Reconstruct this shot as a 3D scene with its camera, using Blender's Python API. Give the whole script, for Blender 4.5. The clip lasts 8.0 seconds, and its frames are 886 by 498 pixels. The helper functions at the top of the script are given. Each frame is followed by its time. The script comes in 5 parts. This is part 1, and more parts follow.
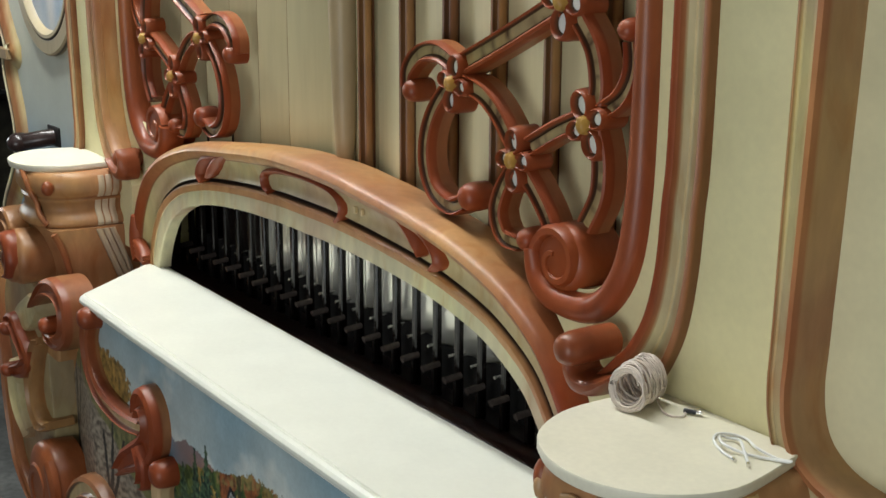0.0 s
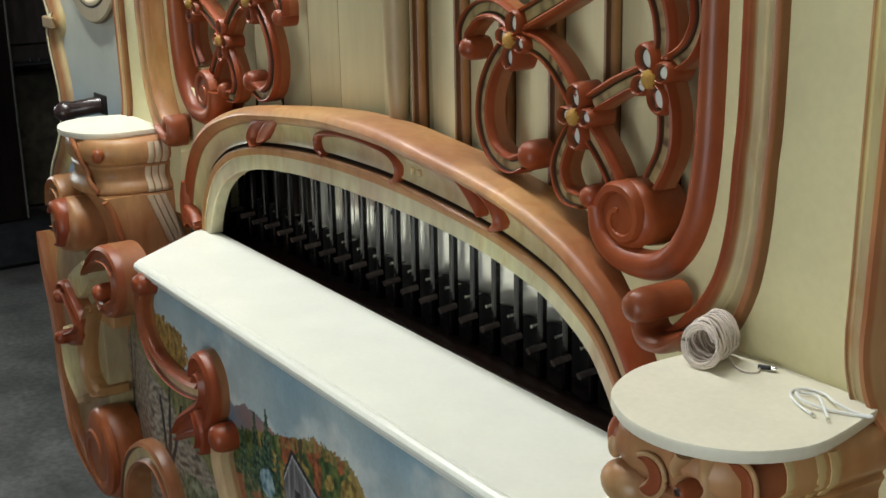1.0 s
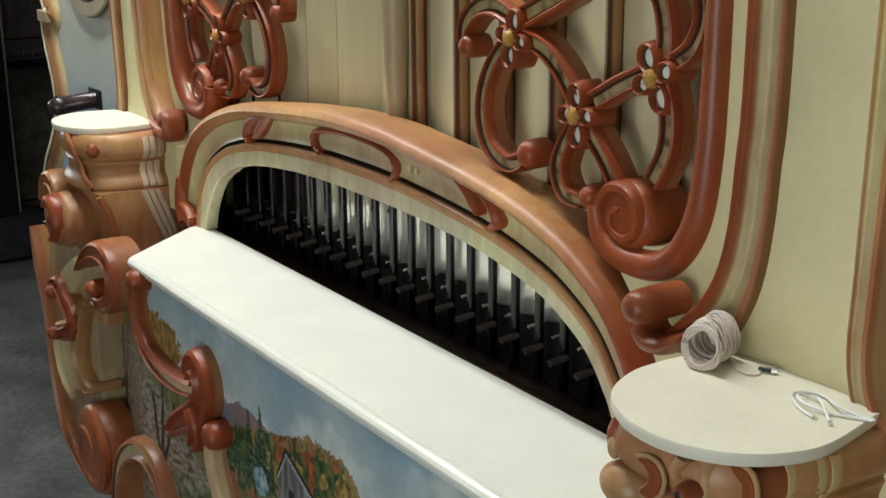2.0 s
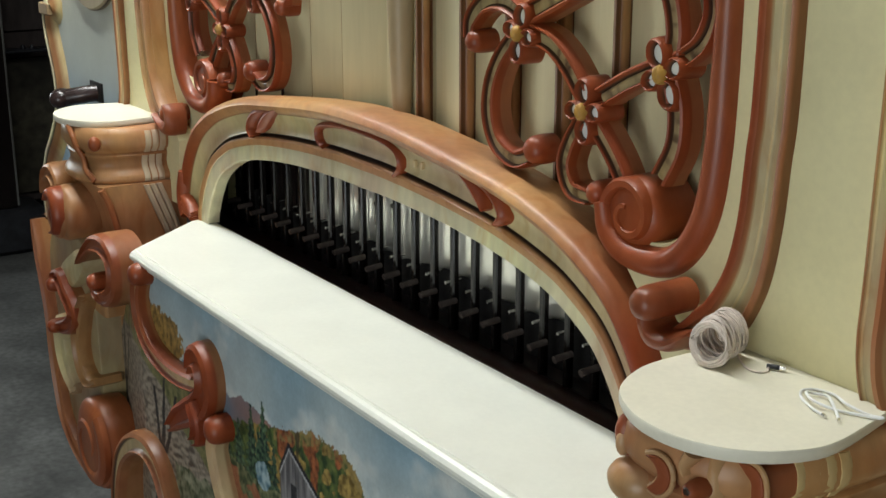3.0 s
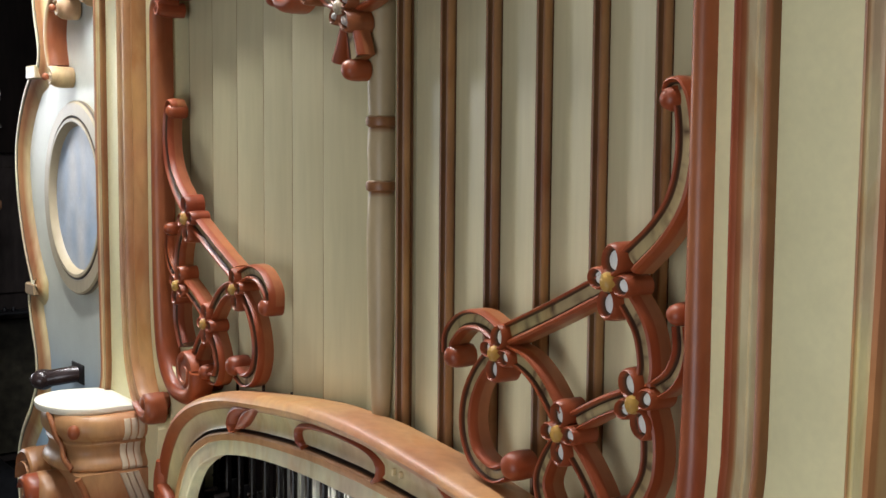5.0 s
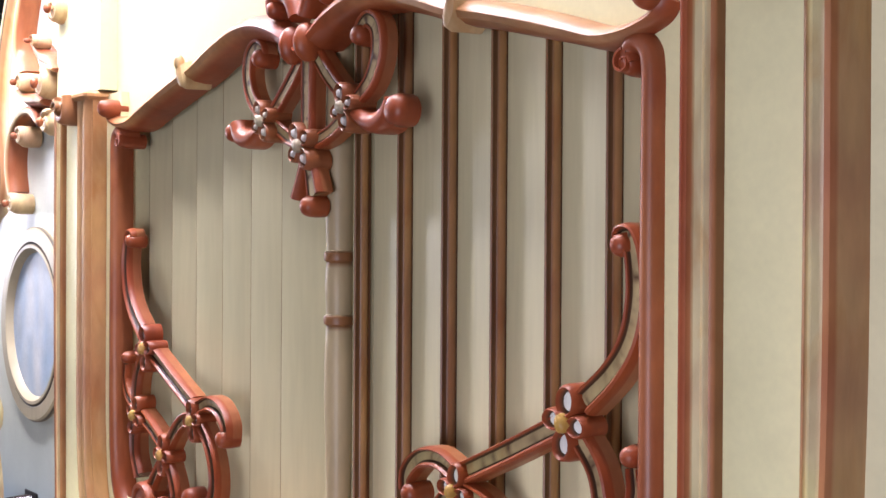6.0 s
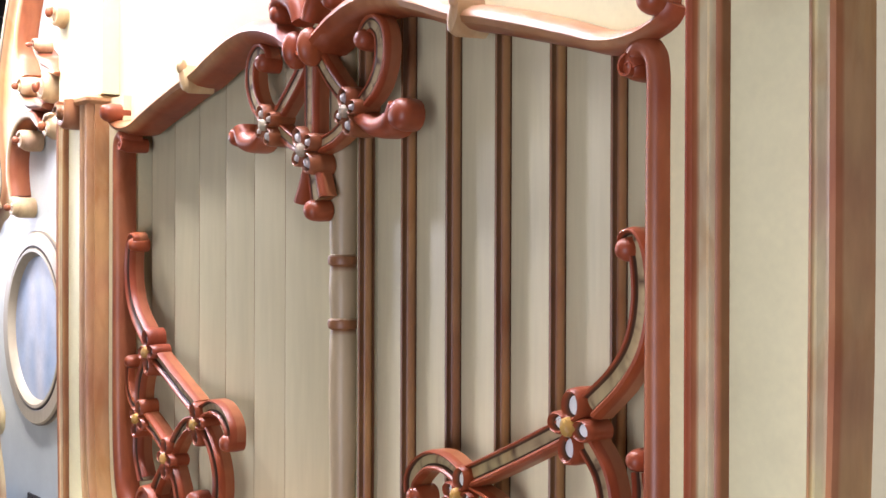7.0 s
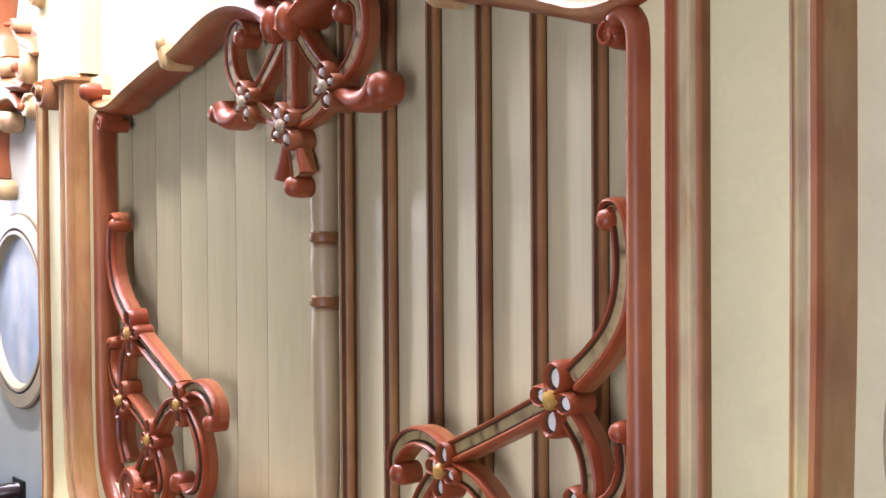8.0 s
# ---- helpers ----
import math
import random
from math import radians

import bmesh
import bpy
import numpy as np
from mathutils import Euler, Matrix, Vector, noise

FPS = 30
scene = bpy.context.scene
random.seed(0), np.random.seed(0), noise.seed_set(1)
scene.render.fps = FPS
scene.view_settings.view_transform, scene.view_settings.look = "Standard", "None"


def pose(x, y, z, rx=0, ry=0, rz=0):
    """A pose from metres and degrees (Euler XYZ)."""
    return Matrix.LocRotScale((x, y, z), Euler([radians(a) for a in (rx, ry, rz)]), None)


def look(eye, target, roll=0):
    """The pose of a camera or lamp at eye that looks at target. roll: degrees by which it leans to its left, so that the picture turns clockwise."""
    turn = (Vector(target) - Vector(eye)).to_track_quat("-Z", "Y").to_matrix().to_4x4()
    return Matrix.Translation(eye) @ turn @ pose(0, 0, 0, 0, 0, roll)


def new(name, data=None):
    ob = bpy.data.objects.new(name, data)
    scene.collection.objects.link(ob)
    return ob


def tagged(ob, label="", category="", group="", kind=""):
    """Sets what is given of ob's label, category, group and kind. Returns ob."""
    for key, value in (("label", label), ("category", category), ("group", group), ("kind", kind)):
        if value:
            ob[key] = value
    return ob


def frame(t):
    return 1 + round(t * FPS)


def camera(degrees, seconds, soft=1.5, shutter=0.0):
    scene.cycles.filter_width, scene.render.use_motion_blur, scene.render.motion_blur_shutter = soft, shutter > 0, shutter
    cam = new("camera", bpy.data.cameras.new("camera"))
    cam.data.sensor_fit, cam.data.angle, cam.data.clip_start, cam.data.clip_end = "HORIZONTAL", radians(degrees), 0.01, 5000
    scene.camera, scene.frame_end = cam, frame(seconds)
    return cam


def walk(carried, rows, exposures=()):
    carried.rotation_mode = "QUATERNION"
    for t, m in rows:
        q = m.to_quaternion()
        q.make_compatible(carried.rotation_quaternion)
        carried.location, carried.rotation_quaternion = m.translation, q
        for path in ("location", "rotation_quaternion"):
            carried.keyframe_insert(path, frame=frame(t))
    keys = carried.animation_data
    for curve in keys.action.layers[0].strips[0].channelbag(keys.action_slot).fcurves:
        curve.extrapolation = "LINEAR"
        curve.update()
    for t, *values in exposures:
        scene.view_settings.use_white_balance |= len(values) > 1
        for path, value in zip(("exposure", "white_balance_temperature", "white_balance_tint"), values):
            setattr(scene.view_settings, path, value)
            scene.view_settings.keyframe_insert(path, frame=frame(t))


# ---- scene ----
cam = camera(38.44, 8.0)
walk(cam, [
    (0, look((1.6692, -0.9035, 1.5869), (0.2314, 0.0834, 1.1409), 0.193)),
    (0.5, look((1.6522, -0.9267, 1.5832), (0.1906, 0.0022, 1.0923), -0.995)),
    (1, look((1.6421, -0.9256, 1.5796), (0.1885, 0.0135, 1.0843), -1.182)),
    (1.5, look((1.6367, -0.9251, 1.5776), (0.1860, 0.0190, 1.0836), -0.849)),
    (3, look((1.6213, -0.9357, 1.5741), (0.1788, 0.0171, 1.0726), -0.070)),
    (3.5, look((1.6234, -0.9372, 1.5844), (0.1678, 0.0106, 1.1122), 0.045)),
    (4, look((1.6266, -0.9404, 1.6194), (0.1484, 0.0249, 1.2685), 0.409)),
    (4.5, look((1.6320, -0.9521, 1.6477), (0.1475, 0.0329, 1.3903), 0.557)),
    (5, look((1.6381, -0.9524, 1.6697), (0.1612, 0.0635, 1.5069), 0.467)),
    (5.2, look((1.6434, -0.9489, 1.6820), (0.1739, 0.0823, 1.5502), 0.124)),
    (6.3, look((1.6593, -0.9693, 1.7178), (0.2121, 0.1010, 1.7252), 0.398)),
    (6.5, look((1.6554, -0.9736, 1.7216), (0.2118, 0.1017, 1.7201), 0.219)),
    (7, look((1.6565, -0.9704, 1.7152), (0.2073, 0.0971, 1.7053), 0.191)),
    (7.5, look((1.6525, -0.9613, 1.7062), (0.2009, 0.1029, 1.6863), -0.057)),
    (8, look((1.6499, -0.9506, 1.7024), (0.2090, 0.1278, 1.6698), -0.375)),
], exposures=[(0.0, 0.06, 6350, 5), (3.0, 0.06, 6300, 5), (3.5, 0.04, 6300, 6), (4.5, 0.05, 6250, 10), (5.2, 0.30, 6150, 14), (6.3, 0.78, 5850, 26), (8.0, 0.82, 5900, 26)])

# ---------------------------------------------------------------- world and light
world = bpy.data.worlds.new("workshop_world")
scene.world = world
world.use_nodes = True
world.node_tree.nodes["Background"].inputs[0].default_value = (0.5, 0.55, 0.6, 1)
world.node_tree.nodes["Background"].inputs[1].default_value = 0.045


def lamp(name, eye, target, size_x, size_y, watts, colour):
    data = bpy.data.lights.new(name, "AREA")
    data.shape, data.size, data.size_y, data.energy, data.color = "RECTANGLE", size_x, size_y, watts, colour
    ob = new(name, data)
    ob.matrix_world = look(eye, target)
    return ob


lamp("tube_light", (-1.25, -0.34, 2.62), (-1.25, -0.34, 0), 1.2, 0.12, 22, (1.0, 0.98, 0.95))
lamp("tube_light", (-0.2, -0.22, 3.18), (-0.2, -0.22, 0), 1.9, 0.14, 40, (1.0, 0.98, 0.95))
lamp("tube_light", (0.5, -1.9, 3.18), (0.5, -1.9, 0), 2.4, 0.16, 5, (1.0, 0.98, 0.95))
lamp("window_daylight", (-7.02, -1.5, 2.0), (0, -0.6, 1.5), 1.3, 1.0, 46, (0.97, 0.99, 1.0))
# unseen fill from the front right, added to brighten the facade
lamp("front_fill", (2.1, -2.98, 0.92), (1.6, 0, 0.92), 1.7, 1.75, 42, (0.97, 0.99, 1.0))


# ---------------------------------------------------------------- materials


def nodes_of(name):
    m = bpy.data.materials.new(name)
    m.use_nodes = True
    return m, m.node_tree.nodes, m.node_tree.links, m.node_tree.nodes["Principled BSDF"]


def textured(name, base=None, rough=0.4, grain=0.12, scale=30.0, bump=0.05, stretch=(1, 1, 1), metal=0.0, blotch=0.15, coat=0.0, glaze=False):
    """A surface with colour variation at two scales and fine relief; with no base it takes the paint laid on the mesh."""
    m, n, l, b = nodes_of(name)
    pos = n.new("ShaderNodeNewGeometry")
    mapping = n.new("ShaderNodeMapping")
    mapping.inputs["Scale"].default_value = stretch
    l.new(pos.outputs["Position"], mapping.inputs["Vector"])
    fine, wide = n.new("ShaderNodeTexNoise"), n.new("ShaderNodeTexNoise")
    fine.inputs["Scale"].default_value, fine.inputs["Detail"].default_value = scale, 6
    wide.inputs["Scale"].default_value, wide.inputs["Detail"].default_value = scale / 9, 3
    l.new(mapping.outputs[0], fine.inputs["Vector"])
    l.new(mapping.outputs[0], wide.inputs["Vector"])
    if base is None:
        src = n.new("ShaderNodeVertexColor")
        src.layer_name = "paint"
        colour = src.outputs[0]
    else:
        src = n.new("ShaderNodeRGB")
        src.outputs[0].default_value = (*base, 1)
        colour = src.outputs[0]
    for tex, amount in ((fine, grain), (wide, blotch)):
        spread = n.new("ShaderNodeMapRange")
        spread.inputs["From Min"].default_value, spread.inputs["From Max"].default_value = 0.3, 0.7
        spread.inputs["To Min"].default_value, spread.inputs["To Max"].default_value = 1 - amount, 1 + amount
        l.new(tex.outputs["Fac"], spread.inputs["Value"])
        mix = n.new("ShaderNodeMix")
        mix.data_type, mix.blend_type = "RGBA", "MULTIPLY"
        mix.inputs["Factor"].default_value = 1
        l.new(colour, mix.inputs["A"])
        l.new(spread.outputs[0], mix.inputs["B"])
        colour = mix.outputs["Result"]
    if glaze:
        # brushed antique glaze: long warm streaks and scattered darker dabs
        brush = n.new("ShaderNodeTexNoise")
        brush.inputs["Scale"].default_value, brush.inputs["Detail"].default_value = 22, 5
        brush.inputs["Distortion"].default_value = 1.2
        l.new(mapping.outputs[0], brush.inputs["Vector"])
        drift = n.new("ShaderNodeTexNoise")
        drift.inputs["Scale"].default_value, drift.inputs["Detail"].default_value = 6, 2
        l.new(pos.outputs["Position"], drift.inputs["Vector"])
        for tex, low, high, tone in ((brush, 0.50, 0.72, (0.88, 0.75, 0.62)), (brush, 0.42, 0.24, (1.08, 1.10, 1.10)), (drift, 0.50, 0.66, (1.10, 1.16, 1.02)), (drift, 0.48, 0.34, (0.84, 0.73, 0.76))):
            ramp = n.new("ShaderNodeMapRange")
            ramp.inputs["From Min"].default_value, ramp.inputs["From Max"].default_value = low, high
            l.new(tex.outputs["Fac"], ramp.inputs["Value"])
            mix = n.new("ShaderNodeMix")
            mix.data_type, mix.blend_type = "RGBA", "MULTIPLY"
            l.new(ramp.outputs[0], mix.inputs["Factor"])
            l.new(colour, mix.inputs["A"])
            mix.inputs["B"].default_value = (*tone, 1)
            colour = mix.outputs["Result"]
    l.new(colour, b.inputs["Base Color"])
    r = n.new("ShaderNodeMapRange")
    r.inputs["To Min"].default_value, r.inputs["To Max"].default_value = rough * 0.8, min(1, rough * 1.25)
    l.new(wide.outputs["Fac"], r.inputs["Value"])
    l.new(r.outputs[0], b.inputs["Roughness"])
    b.inputs["Metallic"].default_value = metal
    b.inputs["Specular IOR Level"].default_value = 0.5 if metal else 0.34
    b.inputs["Coat Weight"].default_value = coat
    b.inputs["Coat Roughness"].default_value = 0.25
    if bump:
        bp = n.new("ShaderNodeBump")
        bp.inputs["Strength"].default_value, bp.inputs["Distance"].default_value = bump, 0.002
        l.new(fine.outputs["Fac"], bp.inputs["Height"])
        l.new(bp.outputs[0], b.inputs["Normal"])
    return m


CREAM, RED, TAN, KHAKI = (0.72, 0.665, 0.43), (0.240, 0.052, 0.016), (0.415, 0.218, 0.095), (0.44, 0.37, 0.22)
DARK, WHITE, YELLOW, BROWN, PALE = (0.035, 0.02, 0.014), (0.74, 0.74, 0.70), (0.40, 0.23, 0.05), (0.20, 0.085, 0.03), (0.60, 0.48, 0.26)
GREYBLUE, GLAZE, INLAY = (0.42, 0.48, 0.48), (0.08, 0.04, 0.02), (0.37, 0.275, 0.14)

carved = textured("painted_carved_wood", None, 0.40, 0.10, 60, 0.10, (1, 1, 0.35), 0, 0.16, 0.14, True)
plain_carved = textured("satin_painted_wood", None, 0.42, 0.05, 70, 0.08, (1, 1, 0.35), 0, 0.07, 0.08)
panel_paint = textured("cream_satin_paint", (0.69, 0.635, 0.375), 0.42, 0.025, 120, 0.05, (1, 1, 1), 0, 0.04)
board_paint = textured("cream_board_paint", (0.53, 0.475, 0.29), 0.45, 0.04, 90, 0.06, (1, 1, 0.1), 0, 0.06)
white_paint = textured("white_gloss_paint", (0.79, 0.80, 0.72), 0.3, 0.015, 120, 0.03, (1, 1, 1), 0, 0.03, 0.1)
picture_paint = textured("oil_painting", None, 0.4, 0.05, 160, 0.15, (1, 1, 1), 0, 0.12)
black_wood = textured("black_stained_wood", (0.011, 0.007, 0.006), 0.32, 0.3, 60, 0.1, (1, 1, 0.2), 0, 0.3, 0.12)
rod_wood = textured("dull_black_rod_wood", (0.007, 0.005, 0.0045), 0.2, 0.3, 60, 0.1, (1, 1, 0.2), 0, 0.3)
red_wood = textured("dark_mahogany", (0.026, 0.007, 0.005), 0.3, 0.3, 60, 0.1, (0.2, 1, 1), 0, 0.3, 0.3)
chime_plate = textured("pale_nickel_plate", (0.97, 0.96, 0.88), 0.13, 0.02, 30, 0.0, (1, 1, 1), 0.6, 0.03)
peg_wood = textured("greyed_peg_wood", (0.07, 0.055, 0.05), 0.22, 0.2, 120, 0.1, (1, 1, 1), 0, 0.2, 0.2)
steel = textured("steel", (0.78, 0.77, 0.74), 0.22, 0.1, 80, 0.05, (1, 1, 1), 1.0, 0.1)
felt_cloth = textured("black_felt", (0.012, 0.011, 0.011), 0.9, 0.3, 300, 0.3)
cord_fibre = textured("white_cord", (0.66, 0.58, 0.52), 0.7, 0.1, 400, 0.2)
cable_skin = textured("white_plastic", (0.82, 0.83, 0.82), 0.4, 0.03, 200, 0.02)
leather = textured("dark_leather", (0.03, 0.018, 0.017), 0.25, 0.3, 90, 0.2, (1, 1, 1), 0, 0.3, 0.3)
concrete = textured("concrete", (0.105, 0.108, 0.104), 0.75, 0.25, 45, 0.3, (1, 1, 1), 0, 0.35)
dark_wall = textured("dark_wall", (0.05, 0.045, 0.043), 0.8, 0.3, 12, 0.1, (1, 1, 1), 0, 0.4)
wall_paint = textured("workshop_wall", (0.32, 0.31, 0.29), 0.8, 0.1, 20, 0.1, (1, 1, 1), 0, 0.15)
tin = textured("dark_tin", (0.02, 0.021, 0.025), 0.5, 0.3, 25, 0.1, (1, 1, 1), 0.3, 0.3)
wood = textured("worn_wood", (0.22, 0.11, 0.05), 0.5, 0.2, 60, 0.1)
aged_panel = textured("aged_painted_panel", (0.034, 0.030, 0.020), 0.55, 0.5, 22, 0.2, (1, 1, 1), 0, 0.8)
rust = textured("brown_crate", (0.032, 0.024, 0.022), 0.7, 0.4, 25, 0.2, (1, 1, 0.3), 0, 0.3)

# ---------------------------------------------------------------- mesh building


def smooth_path(points, per=6):
    """A smooth line through the points."""
    p = [np.array(q, float) for q in points]
    p = [2 * p[0] - p[1]] + p + [2 * p[-1] - p[-2]]
    out = []
    for a, b, c, d in zip(p, p[1:], p[2:], p[3:]):
        for k in range(per):
            t = k / per
            out.append(0.5 * (2 * b + (c - a) * t + (2 * a - 5 * b + 4 * c - d) * t * t + (3 * b - a - 3 * c + d) * t ** 3))
    return np.array(out + [p[-2]])


def mixed(a, b, t):
    t = max(0.0, min(1.0, t))
    return tuple(x + (y - x) * t for x, y in zip(a, b))


def smeared(c, x, z):
    """The pale inlay, broken here and there by dark antique glaze."""
    if c is not INLAY:
        return c
    return mixed(INLAY, GLAZE, 1.5 * noise.noise((x * 70, 2.0, z * 70)) + 0.8 * noise.noise((x * 190, 5.0, z * 190)))


class Shape:
    """Vertices, faces and paint of one mesh."""

    def __init__(self, side=1):
        self.v, self.f, self.c, self.side = [], [], [], side

    def rings(self, rings, colours, loop=True, caps=True):
        n, m = len(rings), len(rings[0])
        at = len(self.v)
        for ring, cols in zip(rings, colours):
            self.v += [(self.side * p[0], p[1], p[2]) for p in ring]
            self.c += cols
        for i in range(n - 1):
            for j in range(m if loop else m - 1):
                k = (j + 1) % m
                self.f.append((at + i * m + j, at + i * m + k, at + (i + 1) * m + k, at + (i + 1) * m + j))
        if caps and loop:
            self.f.append(tuple(at + j for j in range(m))[::-1])
            self.f.append(tuple(at + (n - 1) * m + j for j in range(m)))
        return self

    def sweep(self, path, profile, half=0.015, y=0.0, tint=None, worn=False):
        """A carved band along a path (x, z) on the front: profile rows are (across -1..1, depth, colour)."""
        p = np.array(path, float)
        t = np.gradient(p, axis=0)
        t /= np.linalg.norm(t, axis=1)[:, None] + 1e-9
        n = np.stack([-t[:, 1], t[:, 0]], 1)
        h = np.interp(np.linspace(0, 1, len(p)), np.linspace(0, 1, len(half)), half) if isinstance(half, (list, tuple)) else np.full(len(p), half)
        rings, cols = [], []
        for i in range(len(p)):
            s = i / (len(p) - 1)
            rings.append([(p[i, 0] + n[i, 0] * u * h[i], y + d, p[i, 1] + n[i, 1] * u * h[i]) for u, d, c in profile])
            cols.append([tint(s, c) if tint else smeared(c, p[i, 0] + 0.4 * u * h[i], p[i, 1]) if worn else c for u, d, c in profile])
        return self.rings(rings, cols)

    def loft(self, outer, inner, profile, tint=None):
        """A band between two lines (x, z): profile rows are (0 outer .. 1 inner, y, colour)."""
        rings, cols = [], []
        for i, (a, b) in enumerate(zip(outer, inner)):
            rings.append([(a[0] + (b[0] - a[0]) * u, y, a[1] + (b[1] - a[1]) * u) for u, y, c in profile])
            cols.append([tint(a, u, c) if tint else c for u, y, c in profile])
        return self.rings(rings, cols)

    def blob(self, x, y, z, rx, ry, rz, colour, seg=14, rows=8):
        rings = []
        for i in range(rows + 1):
            a = math.pi * (0.02 + 0.96 * i / rows)
            rings.append([(x + rx * math.sin(a) * math.cos(b), y - ry * math.cos(a), z + rz * math.sin(a) * math.sin(b))
                          for b in (2 * math.pi * j / seg for j in range(seg))])
        return self.rings(rings, [[colour] * seg] * (rows + 1))

    def lathe_y(self, x, z, rows, seg=24, squash=(1, 1), turn=0.0):
        """Rings about an axis along y; rows are (radius, y, colour)."""
        rings, c, s = [], math.cos(turn), math.sin(turn)
        for r, y, col in rows:
            ring = []
            for j in range(seg):
                b = 2 * math.pi * j / seg
                u, w = r * squash[0] * math.cos(b), r * squash[1] * math.sin(b)
                ring.append((x + u * c - w * s, y, z + u * s + w * c))
            rings.append(ring)
        return self.rings(rings, [[col] * seg for r, y, col in rows])

    def lathe_z(self, x, y, rows, seg=20):
        rings = [[(x + r * math.cos(2 * math.pi * j / seg), y + r * math.sin(2 * math.pi * j / seg), z) for j in range(seg)] for r, z, col in rows]
        return self.rings(rings, [[col] * seg for r, z, col in rows])

    def slab(self, outline, y0, y1, colour, edge=0.0, paint=None):
        """An outline (x, z) with thickness along y, its front edge rounded by edge."""
        o = np.array(outline, float)
        mid = o.mean(0)
        t = np.roll(o, -1, 0) - np.roll(o, 1, 0)
        t /= np.linalg.norm(t, axis=1)[:, None] + 1e-9
        n = np.stack([t[:, 1], -t[:, 0]], 1)
        area = np.sum(o[:, 0] * np.roll(o[:, 1], -1) - np.roll(o[:, 0], -1) * o[:, 1])
        if area < 0:
            n = -n
        steps = [(0, y1), (0, y0 + edge), (-0.3 * edge, y0 + 0.3 * edge), (-edge, y0)] if edge else [(0, y1), (0, y0)]
        rings = [[(p[0] + k * q[0], y, p[1] + k * q[1]) for p, q in zip(o, n)] for k, y in steps]
        return self.rings(rings, [[paint(*p) if paint else colour for p in o]] * len(steps))

    def box(self, x0, x1, y0, y1, z0, z1, colour=(1, 1, 1), bevel=0.003):
        b = min(bevel, (x1 - x0) / 3, (y1 - y0) / 3, (z1 - z0) / 3)
        rings = []
        for z, k in ((z0, b), (z0 + b, 0), (z1 - b, 0), (z1, b)):
            x2, x3, y2, y3 = x0 + k, x1 - k, y0 + k, y1 - k
            rings.append([(x2 + b, y2, z), (x3 - b, y2, z), (x3, y2 + b, z), (x3, y3 - b, z), (x3 - b, y3, z), (x2 + b, y3, z), (x2, y3 - b, z), (x2, y2 + b, z)])
        return self.rings(rings, [[colour] * 8] * 4)

    def tube(self, points, r, colour=(1, 1, 1), seg=8):
        """A round tube along points in space."""
        p = np.array(points, float)
        t = np.gradient(p, axis=0)
        t /= np.linalg.norm(t, axis=1)[:, None] + 1e-9
        up = np.array((0.13, 0.2, 0.97))
        rings = []
        for q, w in zip(p, t):
            a = np.cross(w, up)
            a /= np.linalg.norm(a) + 1e-9
            b = np.cross(w, a)
            rings.append([tuple(q + r * (math.cos(k) * a + math.sin(k) * b)) for k in (2 * math.pi * j / seg for j in range(seg))])
        return self.rings(rings, [[colour] * seg] * len(rings))

    def mesh(self, name, material, sharp=38):
        me = bpy.data.meshes.new(name)
        me.from_pydata(self.v, [], self.f)
        at = me.color_attributes.new("paint", "FLOAT_COLOR", "POINT")
        at.data.foreach_set("color", np.array([(*c, 1.0) for c in self.c], np.float32).ravel())
        bm = bmesh.new()
        bm.from_mesh(me)
        bmesh.ops.recalc_face_normals(bm, faces=bm.faces)
        bm.to_mesh(me)
        bm.free()
        me.shade_smooth()
        me.set_sharp_from_angle(angle=radians(sharp))
        me.materials.append(material)
        return me


def part(name, shape, material, parent, label="", sharp=38):
    ob = new(name, shape.mesh(name, material, sharp))
    ob.parent = parent
    return tagged(ob, label)


def thing(name, label, category, shape=None, material=None, group="", kind=""):
    ob = new(name, shape.mesh(name, material) if shape else None)
    return tagged(ob, label, category, group, kind)


link_part = part

# ---------------------------------------------------------------- the workshop
floor = thing("floor", "worn dark grey concrete workshop floor", "floor", Shape().box(-7, 5, -3, 4, -0.1, 0, bevel=0.001), concrete, kind="structure")
thing("ceiling", "dim grey workshop ceiling", "ceiling", Shape().box(-7, 5, -3, 4, 3.4, 3.5, bevel=0.001), wall_paint, kind="structure")
thing("wall_east", "plain workshop wall in shade", "wall", Shape().box(5, 5.1, -3, 4, 0, 3.4, bevel=0.001), wall_paint, kind="structure")
thing("wall_north", "plain dark workshop wall in shade", "wall", Shape().box(-7, 5, 4, 4.1, 0, 3.4, bevel=0.001), dark_wall, kind="structure")
# south wall with an opening added for the front fill lamp, west wall with a window
south = Shape().box(-7, 1.2, -3.12, -3, 0, 3.4, bevel=0.001)
south.box(3.0, 5, -3.12, -3, 0, 3.4, bevel=0.001).box(1.2, 3.0, -3.12, -3, 1.85, 3.4, bevel=0.001)
thing("wall_south", "plain workshop wall with an opening added for the fill lamp", "wall", south, wall_paint, kind="structure")
west = Shape().box(-7.12, -7, -3, -2.2, 0, 3.4, bevel=0.001).box(-7.12, -7, -0.8, 4, 0, 3.4, bevel=0.001)
west.box(-7.12, -7, -2.2, -0.8, 0, 1.45, bevel=0.001).box(-7.12, -7, -2.2, -0.8, 2.55, 3.4, bevel=0.001)
thing("wall_west", "plain dark workshop wall with a window", "wall", west, dark_wall, kind="structure")
# this doorway is invented to house the front fill lamp
added_door = thing("added_door", "unseen doorway with a plain painted frame, added around the fill lamp", "doorway", kind="structure")
win_1 = thing("window_1", "small workshop window with a white frame", "window", kind="structure")
